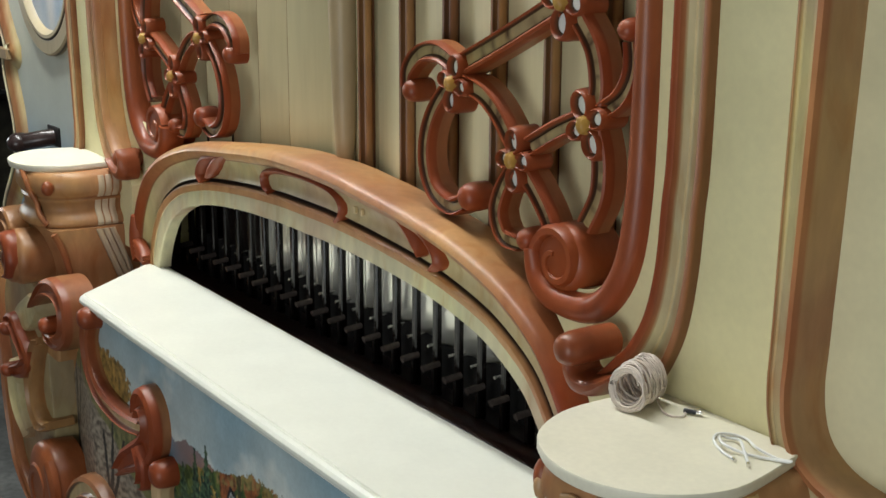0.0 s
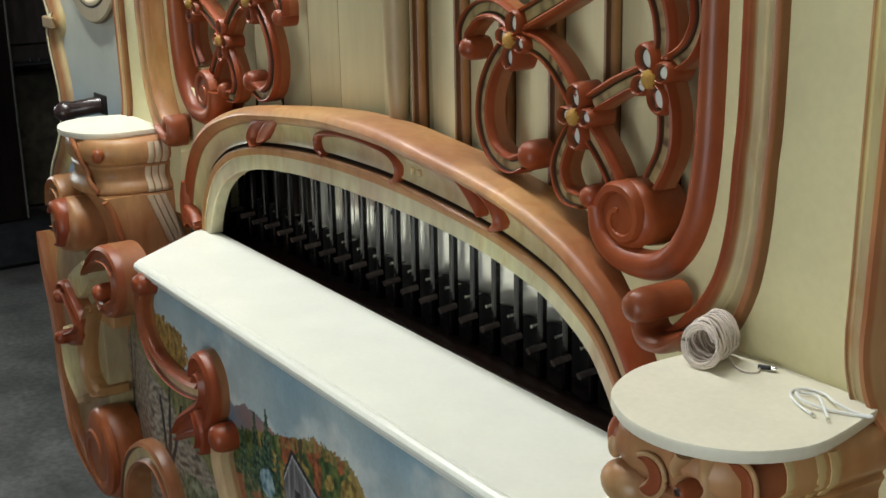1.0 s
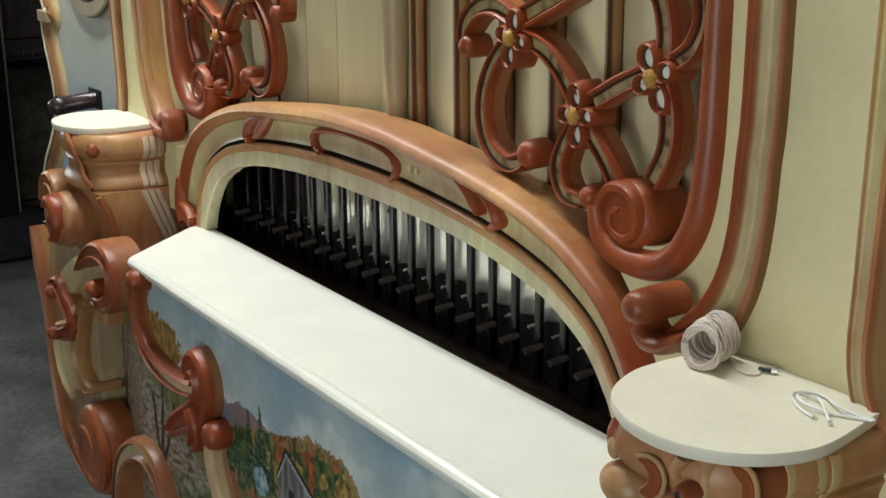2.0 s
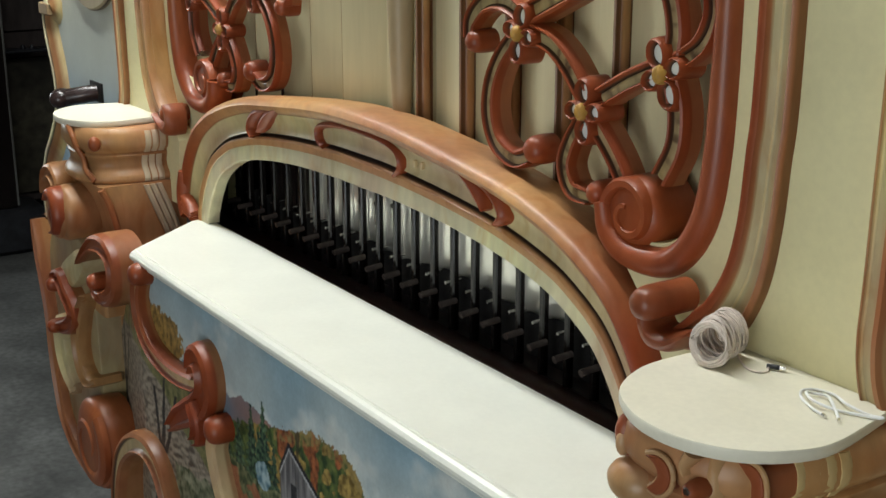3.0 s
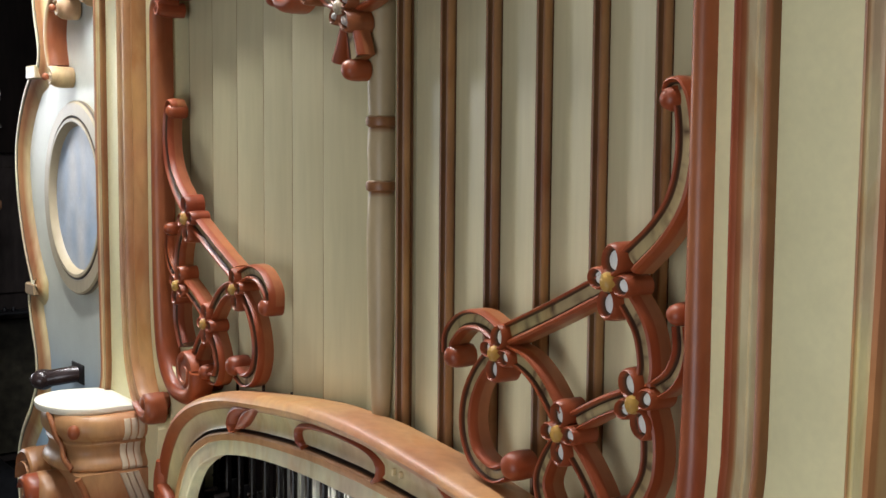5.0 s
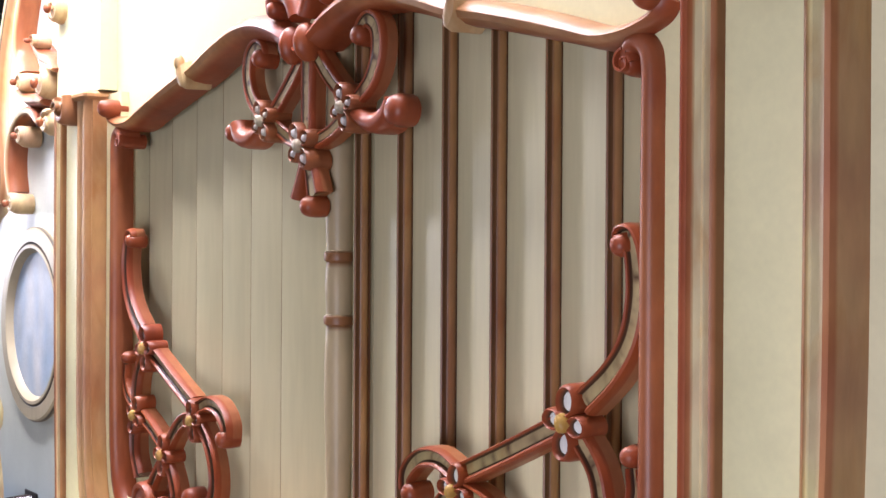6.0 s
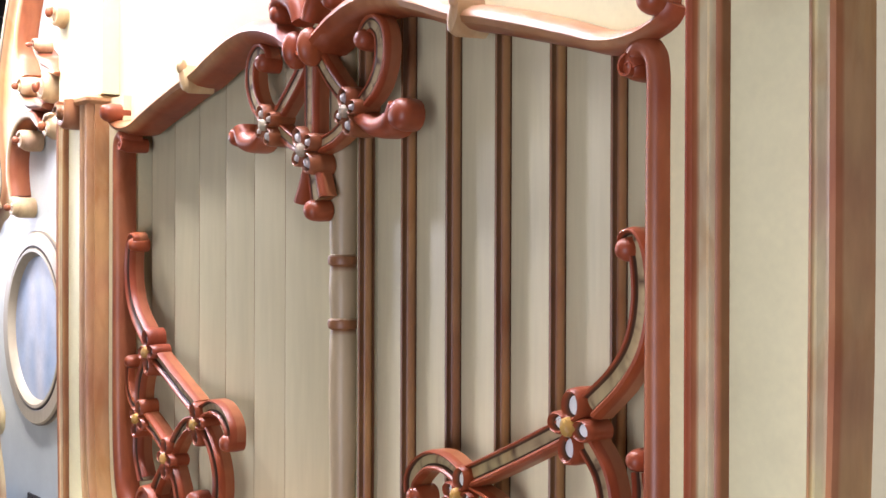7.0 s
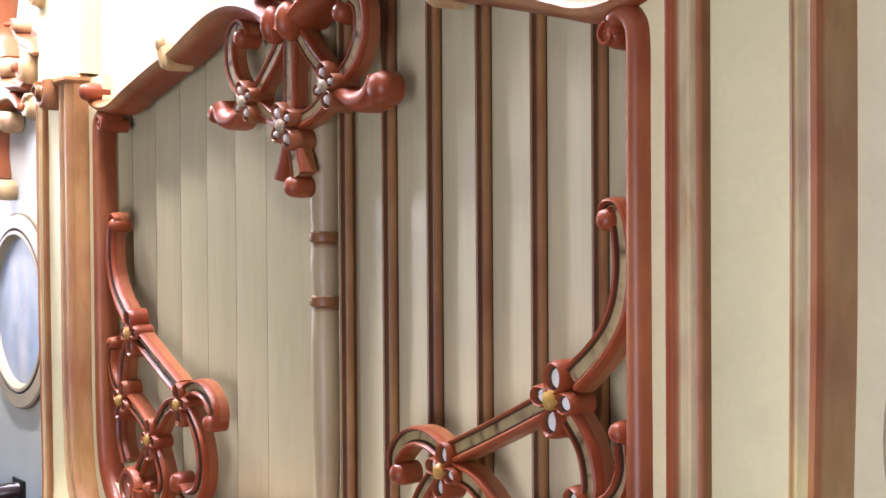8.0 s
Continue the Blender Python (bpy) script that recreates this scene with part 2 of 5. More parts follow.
for ob, bars in ((added_door, ((1.16, 1.24, -3.02, -2.98, 0, 1.89), (2.96, 3.04, -3.02, -2.98, 0, 1.89), (1.24, 2.96, -3.02, -2.98, 1.81, 1.89))),
                 (win_1, ((-7.0, -6.97, -2.24, -2.16, 1.41, 2.59), (-7.0, -6.97, -0.84, -0.76, 1.41, 2.59), (-7.0, -6.97, -2.16, -0.84, 2.51, 2.59), (-7.0, -6.93, -2.16, -0.84, 1.41, 1.49)))):
    for bar in bars:
        part("added_door_frame" if ob is added_door else "window_frame", Shape().box(*bar, (1, 1, 1), 0.004), white_paint, ob)

# ---------------------------------------------------------------- the organ
organ = thing("fairground_organ", "carved fairground organ front painted cream, tan and terracotta red", "organ")


def ledge_line(pts, per=8):
    half = smooth_path(pts, per)
    left = half[::-1].copy()
    left[:, 0] *= -1
    return np.concatenate([left[:-1], half])


ARCH_OUT = ledge_line([(0, 1.252), (0.10, 1.249), (0.25, 1.234), (0.385, 1.216), (0.49, 1.187), (0.55, 1.160), (0.595, 1.130), (0.63, 1.090), (0.656, 1.045), (0.672, 0.995), (0.675, 0.951)])
ARCH_IN = ledge_line([(0, 1.137), (0.08, 1.137), (0.21, 1.132), (0.33, 1.120), (0.43, 1.100), (0.485, 1.078), (0.53, 1.050), (0.56, 1.015), (0.578, 0.985), (0.588, 0.960), (0.590, 0.951)])
ARCH_IN[:, 0] += 0.03


def shelf():
    s = Shape()
    rows = []
    for x, f in ((-0.605, -0.045), (-0.478, -0.208), (-0.470, -0.215), (0.72, -0.215), (0.74, -0.05)):
        rows.append([(x, -0.010, 0.930), (x, f + 0.010, 0.930), (x, f + 0.004, 0.932), (x, f, 0.937), (x, f, 0.942), (x, f + 0.003, 0.947), (x, f + 0.0075, 0.9495), (x, f + 0.011, 0.9492), (x, f + 0.0125, 0.9478), (x, f + 0.014, 0.950), (x, -0.010, 0.950)])
    s.rings(rows, [[CREAM] * 11] * 5)
    ob = part("shelf", s, white_paint, organ, "white gloss painted shelf with a rounded nosing", 25)
    nose = Shape().tube([(-0.462, -0.203, 0.9275), (0.70, -0.203, 0.9275)], 0.004)
    part("nosing_bead", nose, white_paint, ob)


shelf()


def arch():
    base = Shape()

    band_ = mixed(PALE, KHAKI, 0.6)
    BAND = (0.56, 0.51, 0.34)

    def tint(a, u, c):
        side = abs(a[0])
        if c is TAN:
            return mixed(TAN, RED, (side - 0.42) / 0.22 if u < 0.3 else 0)
        return c

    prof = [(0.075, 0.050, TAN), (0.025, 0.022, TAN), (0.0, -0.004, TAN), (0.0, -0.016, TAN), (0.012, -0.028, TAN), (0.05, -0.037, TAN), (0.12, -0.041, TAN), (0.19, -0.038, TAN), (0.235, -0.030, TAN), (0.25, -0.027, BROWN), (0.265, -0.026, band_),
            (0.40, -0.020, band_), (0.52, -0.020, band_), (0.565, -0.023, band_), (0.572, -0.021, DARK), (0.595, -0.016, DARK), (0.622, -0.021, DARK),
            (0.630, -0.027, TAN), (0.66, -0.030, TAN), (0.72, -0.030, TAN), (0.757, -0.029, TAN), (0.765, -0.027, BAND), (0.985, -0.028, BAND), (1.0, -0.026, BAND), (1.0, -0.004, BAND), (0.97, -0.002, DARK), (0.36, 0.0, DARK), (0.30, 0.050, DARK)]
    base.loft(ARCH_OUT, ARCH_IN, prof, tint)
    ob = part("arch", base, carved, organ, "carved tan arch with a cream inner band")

    def on_arch(t, u):
        i = t * (len(ARCH_OUT) - 1)
        k = min(int(i), len(ARCH_OUT) - 2)
        f = i - k
        a = ARCH_OUT[k] * (1 - f) + ARCH_OUT[k + 1] * f
        b = ARCH_IN[k] * (1 - f) + ARCH_IN[k + 1] * f
        return a + (b - a) * u

    red = [(-1, 0.012, RED), (-1, 0.002, RED), (-0.6, -0.006, RED), (0, -0.009, RED), (0.6, -0.006, RED), (1, 0.002, RED), (1, 0.012, RED)]
    # the bent moulding at the crown
    loop = smooth_path([(-0.088, 1.180), (-0.103, 1.186), (-0.108, 1.202), (-0.094, 1.212), (-0.05, 1.219), (0.018, 1.222), (0.085, 1.219), (0.120, 1.212), (0.136, 1.200), (0.134, 1.184), (0.122, 1.174)], 6)
    part("crown_loop", Shape().sweep(loop, red, 0.0058, -0.024), carved, ob, "thin terracotta red loop moulding")
    for x in (0.172, 0.190):
        part("paint_chip", Shape().box(x, x + 0.004, -0.0285, -0.022, 1.1955, 1.2055, PALE, 0.001), carved, ob, "small pale chip in the paint")
    for sgn in (-1, 1):
        leaf = Shape()
        q = lambda t, u: on_arch(0.5 + sgn * t, u)
        w = lambda x, z: (0.02 + sgn * (x - 0.02), z - (0.004 if sgn < 0 else 0))
        leaf.sweep(smooth_path([w(0.248, 1.226), w(0.285, 1.217), w(0.315, 1.203), w(0.336, 1.186), w(0.348, 1.172)], 6), red, [0.002, 0.006, 0.010, 0.010, 0.003], -0.030)
        leaf.sweep(smooth_path([w(0.300, 1.214), w(0.330, 1.209), w(0.358, 1.202), w(0.378, 1.188), w(0.386, 1.172), w(0.374, 1.160)], 6), red, [0.002, 0.007, 0.010, 0.011, 0.010, 0.004], -0.030)
        part("leaf_carving", leaf, carved, ob, "terracotta red carved leaf")
        end = Shape()
        end.sweep(smooth_path([q(0.40, 0.10), q(0.43, 0.10), q(0.46, 0.12), q(0.49, 0.2), q(0.5, 0.25)], 6), red, [0.006, 0.014, 0.016, 0.015, 0.012], -0.038)
        for k in range(4):
            end.sweep(smooth_path([q(0.45 + 0.012 * k, 0.2), q(0.455 + 0.012 * k, 0.45), q(0.465 + 0.012 * k, 0.62)], 4), red, [0.007, 0.006, 0.002], -0.036)
        part("acanthus_end", end, carved, ob, "terracotta red acanthus leaf at the foot of the arch")
    return ob


arch()

# ---- tracery of stems and flowers
# stem flanks mixed towards tan: the light they catch is put into the colour
LIT_FLANK = mixed(RED, TAN, 0.28)
STEM = [(-1, 0.025, LIT_FLANK), (-1, 0.009, LIT_FLANK), (-1, 0.007, RED), (-0.94, 0.001, RED), (-0.80, -0.004, RED), (-0.66, -0.003, RED), (-0.60, 0.001, DARK), (-0.55, 0.003, GLAZE), (-0.49, 0.003, INLAY), (-0.25, 0.0022, INLAY), (0.0, 0.0022, INLAY),
        (0.20, 0.003, INLAY), (0.27, 0.0038, GLAZE), (0.33, 0.004, DARK), (0.40, 0.001, GLAZE), (0.46, -0.002, RED), (0.64, -0.005, RED), (0.84, -0.0035, RED), (0.95, 0.002, RED), (1, 0.007, RED), (1, 0.009, LIT_FLANK), (1, 0.025, LIT_FLANK)]
ROUND = [(-1, 0.032, RED), (-1, 0.012, RED), (-0.92, 0.002, RED), (-0.7, -0.006, RED), (-0.3, -0.010, RED), (0.2, -0.010, RED), (0.65, -0.006, RED), (0.92, 0.002, RED), (1, 0.012, RED), (1, 0.032, RED)]


def flower(shape, x, z, r, turn, y=-0.004, petal=WHITE, heart=YELLOW, rim=RED, dome=0.0):
    for k in range(4):
        a = turn + k * math.pi / 2
        big = 1.12 if k % 2 else 0.92
        px_, pz_ = x + math.cos(a) * r * 0.60 * big, z + math.sin(a) * r * 0.60 * big
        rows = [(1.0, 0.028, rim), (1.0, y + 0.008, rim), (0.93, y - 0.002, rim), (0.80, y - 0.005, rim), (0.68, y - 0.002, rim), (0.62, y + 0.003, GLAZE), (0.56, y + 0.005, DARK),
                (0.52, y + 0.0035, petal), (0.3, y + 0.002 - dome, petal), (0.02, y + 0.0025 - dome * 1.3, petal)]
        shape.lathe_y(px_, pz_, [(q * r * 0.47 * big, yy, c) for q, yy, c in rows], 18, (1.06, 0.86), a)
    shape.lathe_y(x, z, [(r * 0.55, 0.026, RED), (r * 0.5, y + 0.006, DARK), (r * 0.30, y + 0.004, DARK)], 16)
    shape.lathe_y(x, z, [(q * r * 0.27, yy, heart) for q, yy in ((1, y + 0.006), (1.02, y - 0.004), (0.9, y - 0.009), (0.5, y - 0.012), (0.03, y - 0.012))], 16, (0.9, 1.15), 0.2)


def knob(shape, x, z, r, y=0.0, depth=0.05, col=RED):
    """A rolled end: a short cylinder across the board with a rounded rim."""
    rows = [(0.97, y + depth, col), (1.0, y + depth * 0.6, col), (1.0, y + 0.013, col), (0.97, y + 0.006, col), (0.90, y, col), (0.76, y - 0.005, col), (0.55, y - 0.008, col), (0.28, y - 0.0095, col), (0.03, y - 0.010, col)]
    shape.lathe_y(x, z, [(q * r, yy, c) for q, yy, c in rows], 22)


def volute(shape, x, z, r, y, depth, start, turns=1.3, sgn=1, col=RED):
    """A scroll: a drum with a raised spiral coming off its rim."""
    knob(shape, x, z, r * 0.93, y + 0.006, depth, col)
    pts = []
    for k in range(40):
        f = k / 39
        a = start + sgn * f * turns * 2 * math.pi
        q = r * (0.86 - 0.66 * f)
        pts.append((x + q * math.cos(a), z + q * math.sin(a)))
    shape.sweep(np.array(pts), [(-1, 0.012, col), (-1, 0.0, col), (-0.5, -0.006, col), (0.5, -0.006, col), (1, 0.0, col), (1, 0.012, col)], [r * 0.16, r * 0.14, r * 0.10], y)


def tracery(side):
    root = part("carved_tracery", Shape(side).box(0.718, 0.733, -0.004, 0.040, 1.32, 1.86, RED), carved, organ, "terracotta red carved flower tracery with a scrolled frame")

    def stem(points, half=0.014, y=0.002, prof=STEM, ends=()):
        s = Shape(side).sweep(smooth_path(points, 12), prof, half, y, None, True)
        for x, z, r in ends:
            knob(s, x, z, r, y - 0.001, 0.03)
        return part("stem", s, carved, root)

    # scrolled frame
    f = Shape(side)
    f.sweep(smooth_path([(0.696, 1.898), (0.690, 1.912), (0.701, 1.921), (0.716, 1.914), (0.723, 1.890), (0.723, 1.80), (0.723, 1.60), (0.723, 1.45), (0.722, 1.38), (0.719, 1.31), (0.709, 1.246),
                         (0.688, 1.204), (0.657, 1.177), (0.620, 1.169), (0.582, 1.172), (0.556, 1.190), (0.547, 1.222)], 8), ROUND, [0.012, 0.0130, 0.0130, 0.0130, 0.0140, 0.0155, 0.0165, 0.017, 0.018, 0.017, 0.013], -0.008, lambda s, c: mixed(c, mixed(TAN, BROWN, 0.3), 0.3 * max(0.0, 1 - abs(s - 0.35) / 0.35)))
    volute(f, 0.592, 1.216, 0.047, -0.008, 0.058, math.pi * 0.95, 1.2, -1)
    volute(f, 0.690, 1.901, 0.016, -0.014, 0.045, 1.6, 1.1, 1)
    part("scroll_frame", f, carved, root, "terracotta red frame bar ending in a volute")
    # branches
    stem([(0.672, 1.712), (0.668, 1.719), (0.680, 1.718), (0.690, 1.695), (0.693, 1.650), (0.682, 1.605), (0.655, 1.568), (0.612, 1.532)], [0.008, 0.012, 0.014, 0.016, 0.016, 0.018], ends=((0.669, 1.708, 0.014),))
    stem([(0.575, 1.503), (0.48, 1.459), (0.395, 1.422)], 0.016)
    stem([(0.372, 1.418), (0.335, 1.430), (0.296, 1.425), (0.268, 1.402), (0.264, 1.378)], [0.013, 0.014, 0.015, 0.012], ends=((0.276, 1.376, 0.016),))
    stem([(0.365, 1.395), (0.332, 1.362), (0.312, 1.325), (0.309, 1.285), (0.326, 1.252), (0.362, 1.238), (0.392, 1.247)], [0.011, 0.013, 0.015, 0.014, 0.012], ends=((0.405, 1.256, 0.019),))
    stem([(0.395, 1.398), (0.430, 1.390), (0.462, 1.370), (0.495, 1.336)], 0.014)
    stem([(0.525, 1.338), (0.570, 1.362), (0.612, 1.380)], 0.013)
    stem([(0.605, 1.492), (0.632, 1.460), (0.642, 1.425), (0.640, 1.400)], 0.014)
    stem([(0.648, 1.392), (0.678, 1.412), (0.692, 1.440), (0.690, 1.470)], [0.012, 0.012, 0.010], ends=((0.686, 1.482, 0.013),))
    stem([(0.640, 1.372), (0.650, 1.340), (0.648, 1.300), (0.628, 1.262)], 0.014)
    stem([(0.495, 1.308), (0.474, 1.278), (0.464, 1.248), (0.478, 1.222), (0.508, 1.218)], [0.011, 0.013, 0.014, 0.011], ends=((0.524, 1.226, 0.015),))
    stem([(0.515, 1.308), (0.540, 1.285), (0.560, 1.262), (0.574, 1.240)], 0.013)
    for name_z, r, turn in (((0.588, 1.507), 0.037, -0.12), ((0.380, 1.396), 0.032, -0.2), ((0.505, 1.319), 0.033, 0.05), ((0.632, 1.377), 0.034, 0.45)):
        s = Shape(side)
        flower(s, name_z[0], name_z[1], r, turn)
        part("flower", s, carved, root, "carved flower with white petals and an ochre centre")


tracery(1)
tracery(-1)

# ---- swell shutters: stepped vertical boards, brown on their edges
PITCH, FIRST = 0.1065, 0.0595
NOSE, EDGE_SHADE = mixed(BROWN, TAN, 0.5), (0.105, 0.043, 0.017)


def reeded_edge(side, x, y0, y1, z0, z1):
    """A brown slat edge: a raised reed, with shade painted into the hollow and the arris behind it."""
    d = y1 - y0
    rows_ = [(x - 0.003, y0 + 0.0015, EDGE_SHADE), (x + 0.0005, y0, BROWN), (x + 0.0022, y0 + 0.05 * d, BROWN), (x + 0.0012, y0 + 0.16 * d, EDGE_SHADE), (x + 0.0010, y0 + 0.36 * d, mixed(EDGE_SHADE, BROWN, 0.5)), (x + 0.0034, y0 + 0.44 * d, NOSE),
             (x + 0.0042, y0 + 0.58 * d, NOSE), (x + 0.0040, y0 + 0.74 * d, NOSE), (x + 0.0022, y0 + 0.84 * d, BROWN), (x + 0.0010, y0 + 0.90 * d, EDGE_SHADE), (x + 0.0016, y1, EDGE_SHADE), (x - 0.003, y1, EDGE_SHADE)]
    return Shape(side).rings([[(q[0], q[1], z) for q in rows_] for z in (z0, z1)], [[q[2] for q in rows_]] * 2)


def slats(side):
    for i in range(7):
        x0, x1 = FIRST + PITCH * i + (0.007 if i == 0 else 0.001), min(FIRST + PITCH * (i + 1), 0.80)
        face = [(x0, 0.0800), (x1 - 0.003, 0.0527), (x1, 0.0528), (x1, 0.105), (x0, 0.105)]
        body = Shape(side)
        body.rings([[(x, y, z) for x, y in face] for z in (1.17, 2.09)], [[CREAM] * 5] * 2)
        ob = part("shutter_slat", body, board_paint, organ)
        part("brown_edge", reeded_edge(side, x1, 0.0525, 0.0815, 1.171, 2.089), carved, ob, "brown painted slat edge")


slats(1)
slats(-1)

post = Shape()
rows = [(0.012, 1.20, KHAKI), (0.0125, 1.24, KHAKI), (0.0165, 1.33, KHAKI), (0.0200, 1.45, KHAKI), (0.0205, 1.53, KHAKI), (0.0185, 1.575, KHAKI), (0.0175, 1.582, BROWN), (0.0215, 1.585, BROWN),
        (0.0225, 1.591, BROWN), (0.0215, 1.597, BROWN), (0.0175, 1.600, KHAKI), (0.0195, 1.625, KHAKI), (0.0205, 1.645, KHAKI), (0.0190, 1.670, KHAKI), (0.0175, 1.678, BROWN), (0.0215, 1.681, BROWN),
        (0.0225, 1.687, BROWN), (0.0215, 1.693, BROWN), (0.0175, 1.696, KHAKI), (0.0195, 1.72, KHAKI), (0.0205, 1.78, KHAKI), (0.0190, 1.95, KHAKI), (0.017, 2.08, KHAKI)]
post.lathe_z(0.018, 0.050, [(r * 1.1, z, mixed(KHAKI, BROWN, 0.3) if c is KHAKI else c) for r, z, c in rows], 24)
part("turned_post", post, plain_carved, organ, "khaki turned post with two brown rings")
s = Shape().rings([[(x, y, z) for x, y in ((-0.058, 0.10), (-0.058, 0.072), (-0.052, 0.067), (0.044, 0.065), (0.050, 0.056), (0.055, 0.0505), (0.058, 0.051), (0.058, 0.10))] for z in (1.17, 2.09)], [[CREAM] * 8] * 2)
ob = part("centre_board", s, board_paint, organ, "cream board behind the turned post")
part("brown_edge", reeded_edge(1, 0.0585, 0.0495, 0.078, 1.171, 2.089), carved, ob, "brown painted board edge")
# ---- pilasters either side of the bay
INNER = [(0.791, 1.99), (0.791, 1.7), (0.791, 1.40), (0.787, 1.32), (0.782, 1.255), (0.769, 1.20), (0.747, 1.155), (0.722, 1.132), (0.695, 1.116)]
OUTER = [(0.972, 1.99), (0.972, 1.6), (0.960, 1.25), (0.959, 1.18), (0.966, 1.139), (0.985, 1.112), (1.005, 1.098), (1.04, 1.088)]


def pilaster(side):
    inner, outer = smooth_path(INNER, 6), smooth_path(OUTER, 6)
    outline = [tuple(p) for p in inner] + [(0.680, 1.09), (0.70, 0.96)] + [(1.04, 0.955)] + [tuple(p) for p in outer[::-1]]
    body = Shape(side).slab(outline, -0.028, 0.03, CREAM)
    ob = part("pilaster", body, panel_paint, organ, "cream pilaster edged with striped mouldings")
    flank = Shape(side)
    flank.rings([[(q[0] + 0.001, -0.030, q[1]), (q[0] - 0.003, -0.030, q[1]), (q[0] - 0.003, 0.012, q[1]), (q[0] + 0.001, 0.012, q[1])] for q in inner], [[TAN] * 4] * len(inner))
    part("tan_flank", flank, carved, ob, "tan painted flank")
    rim, ochre, buff = mixed(RED, TAN, 0.45), mixed(KHAKI, TAN, 0.35), mixed(KHAKI, PALE, 0.3)
    mi = [(-1, 0.006, BROWN), (-1, -0.010, BROWN), (-0.95, -0.013, rim), (-0.80, -0.0155, rim), (-0.70, -0.013, rim), (-0.66, -0.010, mixed(TAN, BROWN, 0.4)), (-0.62, -0.008, ochre), (-0.40, -0.006, ochre), (-0.18, -0.006, KHAKI),
          (-0.13, -0.0072, PALE), (-0.05, -0.0072, PALE), (0.0, -0.006, buff), (0.28, -0.008, buff), (0.35, -0.011, mixed(RED, TAN, 0.5)), (0.44, -0.0150, mixed(RED, TAN, 0.15)), (0.62, -0.0165, RED), (0.80, -0.0155, RED), (0.90, -0.012, mixed(RED, BROWN, 0.3)), (0.96, -0.006, BROWN), (1, 0.0, BROWN), (1, 0.006, BROWN)]
    line = smooth_path([(0.8155, 1.99), (0.8155, 1.7), (0.8155, 1.40), (0.811, 1.32), (0.806, 1.255), (0.794, 1.20), (0.771, 1.156), (0.744, 1.132), (0.712, 1.114)], 8)
    if side < 0:
        mi = [(u, d, c if u < -0.85 else mixed(TAN, BROWN, 0.25) if u > 0.7 else mixed(TAN, KHAKI, 0.2)) for u, d, c in mi]
    # the path runs downward, so its left is towards the outside
    m1 = Shape(side).sweep(line, [(-u, d, c) for u, d, c in mi], [0.0245, 0.0245, 0.0245, 0.0245, 0.0245, 0.026, 0.027, 0.024, 0.013], -0.028, None)
    knob(m1, 0.700, 1.155 if side > 0 else 1.142, 0.0190 if side > 0 else 0.017, -0.082 if side > 0 else -0.046, 0.064 if side > 0 else 0.05, mixed(RED, TAN, 0.12))
    m1.sweep(smooth_path([(0.752, 1.134), (0.718, 1.114), (0.693, 1.112), (0.681, 1.126), (0.682, 1.146), (0.692, 1.160)], 6), [(u, d, mixed(c, TAN, 0.12)) for u, d, c in ROUND], [0.004, 0.011, 0.013, 0.011, 0.009, 0.005], -0.058 if side > 0 else -0.044)
    part("striped_moulding", m1, carved, ob, "tan and red striped moulding curling into a scroll")
    gold, edge, warm = mixed(TAN, KHAKI, 0.15), mixed(TAN, BROWN, 0.5), mixed(RED, TAN, 0.5)
    po = [(-1, 0.006, BROWN), (-1, -0.006, BROWN), (-0.92, -0.011, edge), (-0.72, -0.012, edge), (-0.64, -0.009, PALE), (-0.54, -0.009, PALE), (-0.48, -0.008, buff), (-0.1, -0.009, buff), (0.3, -0.010, mixed(KHAKI, TAN, 0.4)), (0.38, -0.011, mixed(PALE, TAN, 0.3)), (0.44, -0.014, warm), (0.85, -0.015, warm), (1, -0.010, warm),
          (1.03, -0.006, gold), (1.05, 0.010, gold), (1.05, 0.026, gold), (1.05, 0.044, mixed(gold, BROWN, 0.15)), (0.9, 0.044, BROWN)]
    line = smooth_path([(0.9555, 1.99), (0.9555, 1.6), (0.948, 1.25), (0.946, 1.18), (0.951, 1.142), (0.963, 1.116), (0.985, 1.097), (1.012, 1.086), (1.045, 1.080)], 8)
    part("striped_moulding", Shape(side).sweep(line, po, [0.0178, 0.0178, 0.0140, 0.0135, 0.0135, 0.0140, 0.0145, 0.015, 0.015], -0.028), carved, ob, "narrow brown and cream striped moulding with a deep tan flank")
    cap = Shape(side)
    cap.box(0.780, 0.970, -0.05, 0.03, 1.988, 2.006, TAN, 0.006)
    cap.sweep(smooth_path([(0.862, 2.0), (0.861, 1.975), (0.870, 1.957), (0.886, 1.953), (0.901, 1.962), (0.906, 1.980), (0.905, 2.0)], 6), [(u, d - 0.03, mixed(c, TAN, 0.5)) for u, d, c in ROUND], 0.011, -0.026)
    volute(cap, 0.884, 1.975, 0.019, -0.07, 0.045, 0, 1.0, 1, BROWN)
    part("cap_scroll", cap, carved, ob, "tan scroll block at the head of the pilaster")
    foot = Shape(side)
    volute(foot, 1.058, 1.046, 0.058, -0.046, 0.07, 1.5, 1.2, -1, TAN)
    part("foot_scroll", foot, carved, ob, "tan scroll at the foot of the pilaster")


pilaster(1)
pilaster(-1)

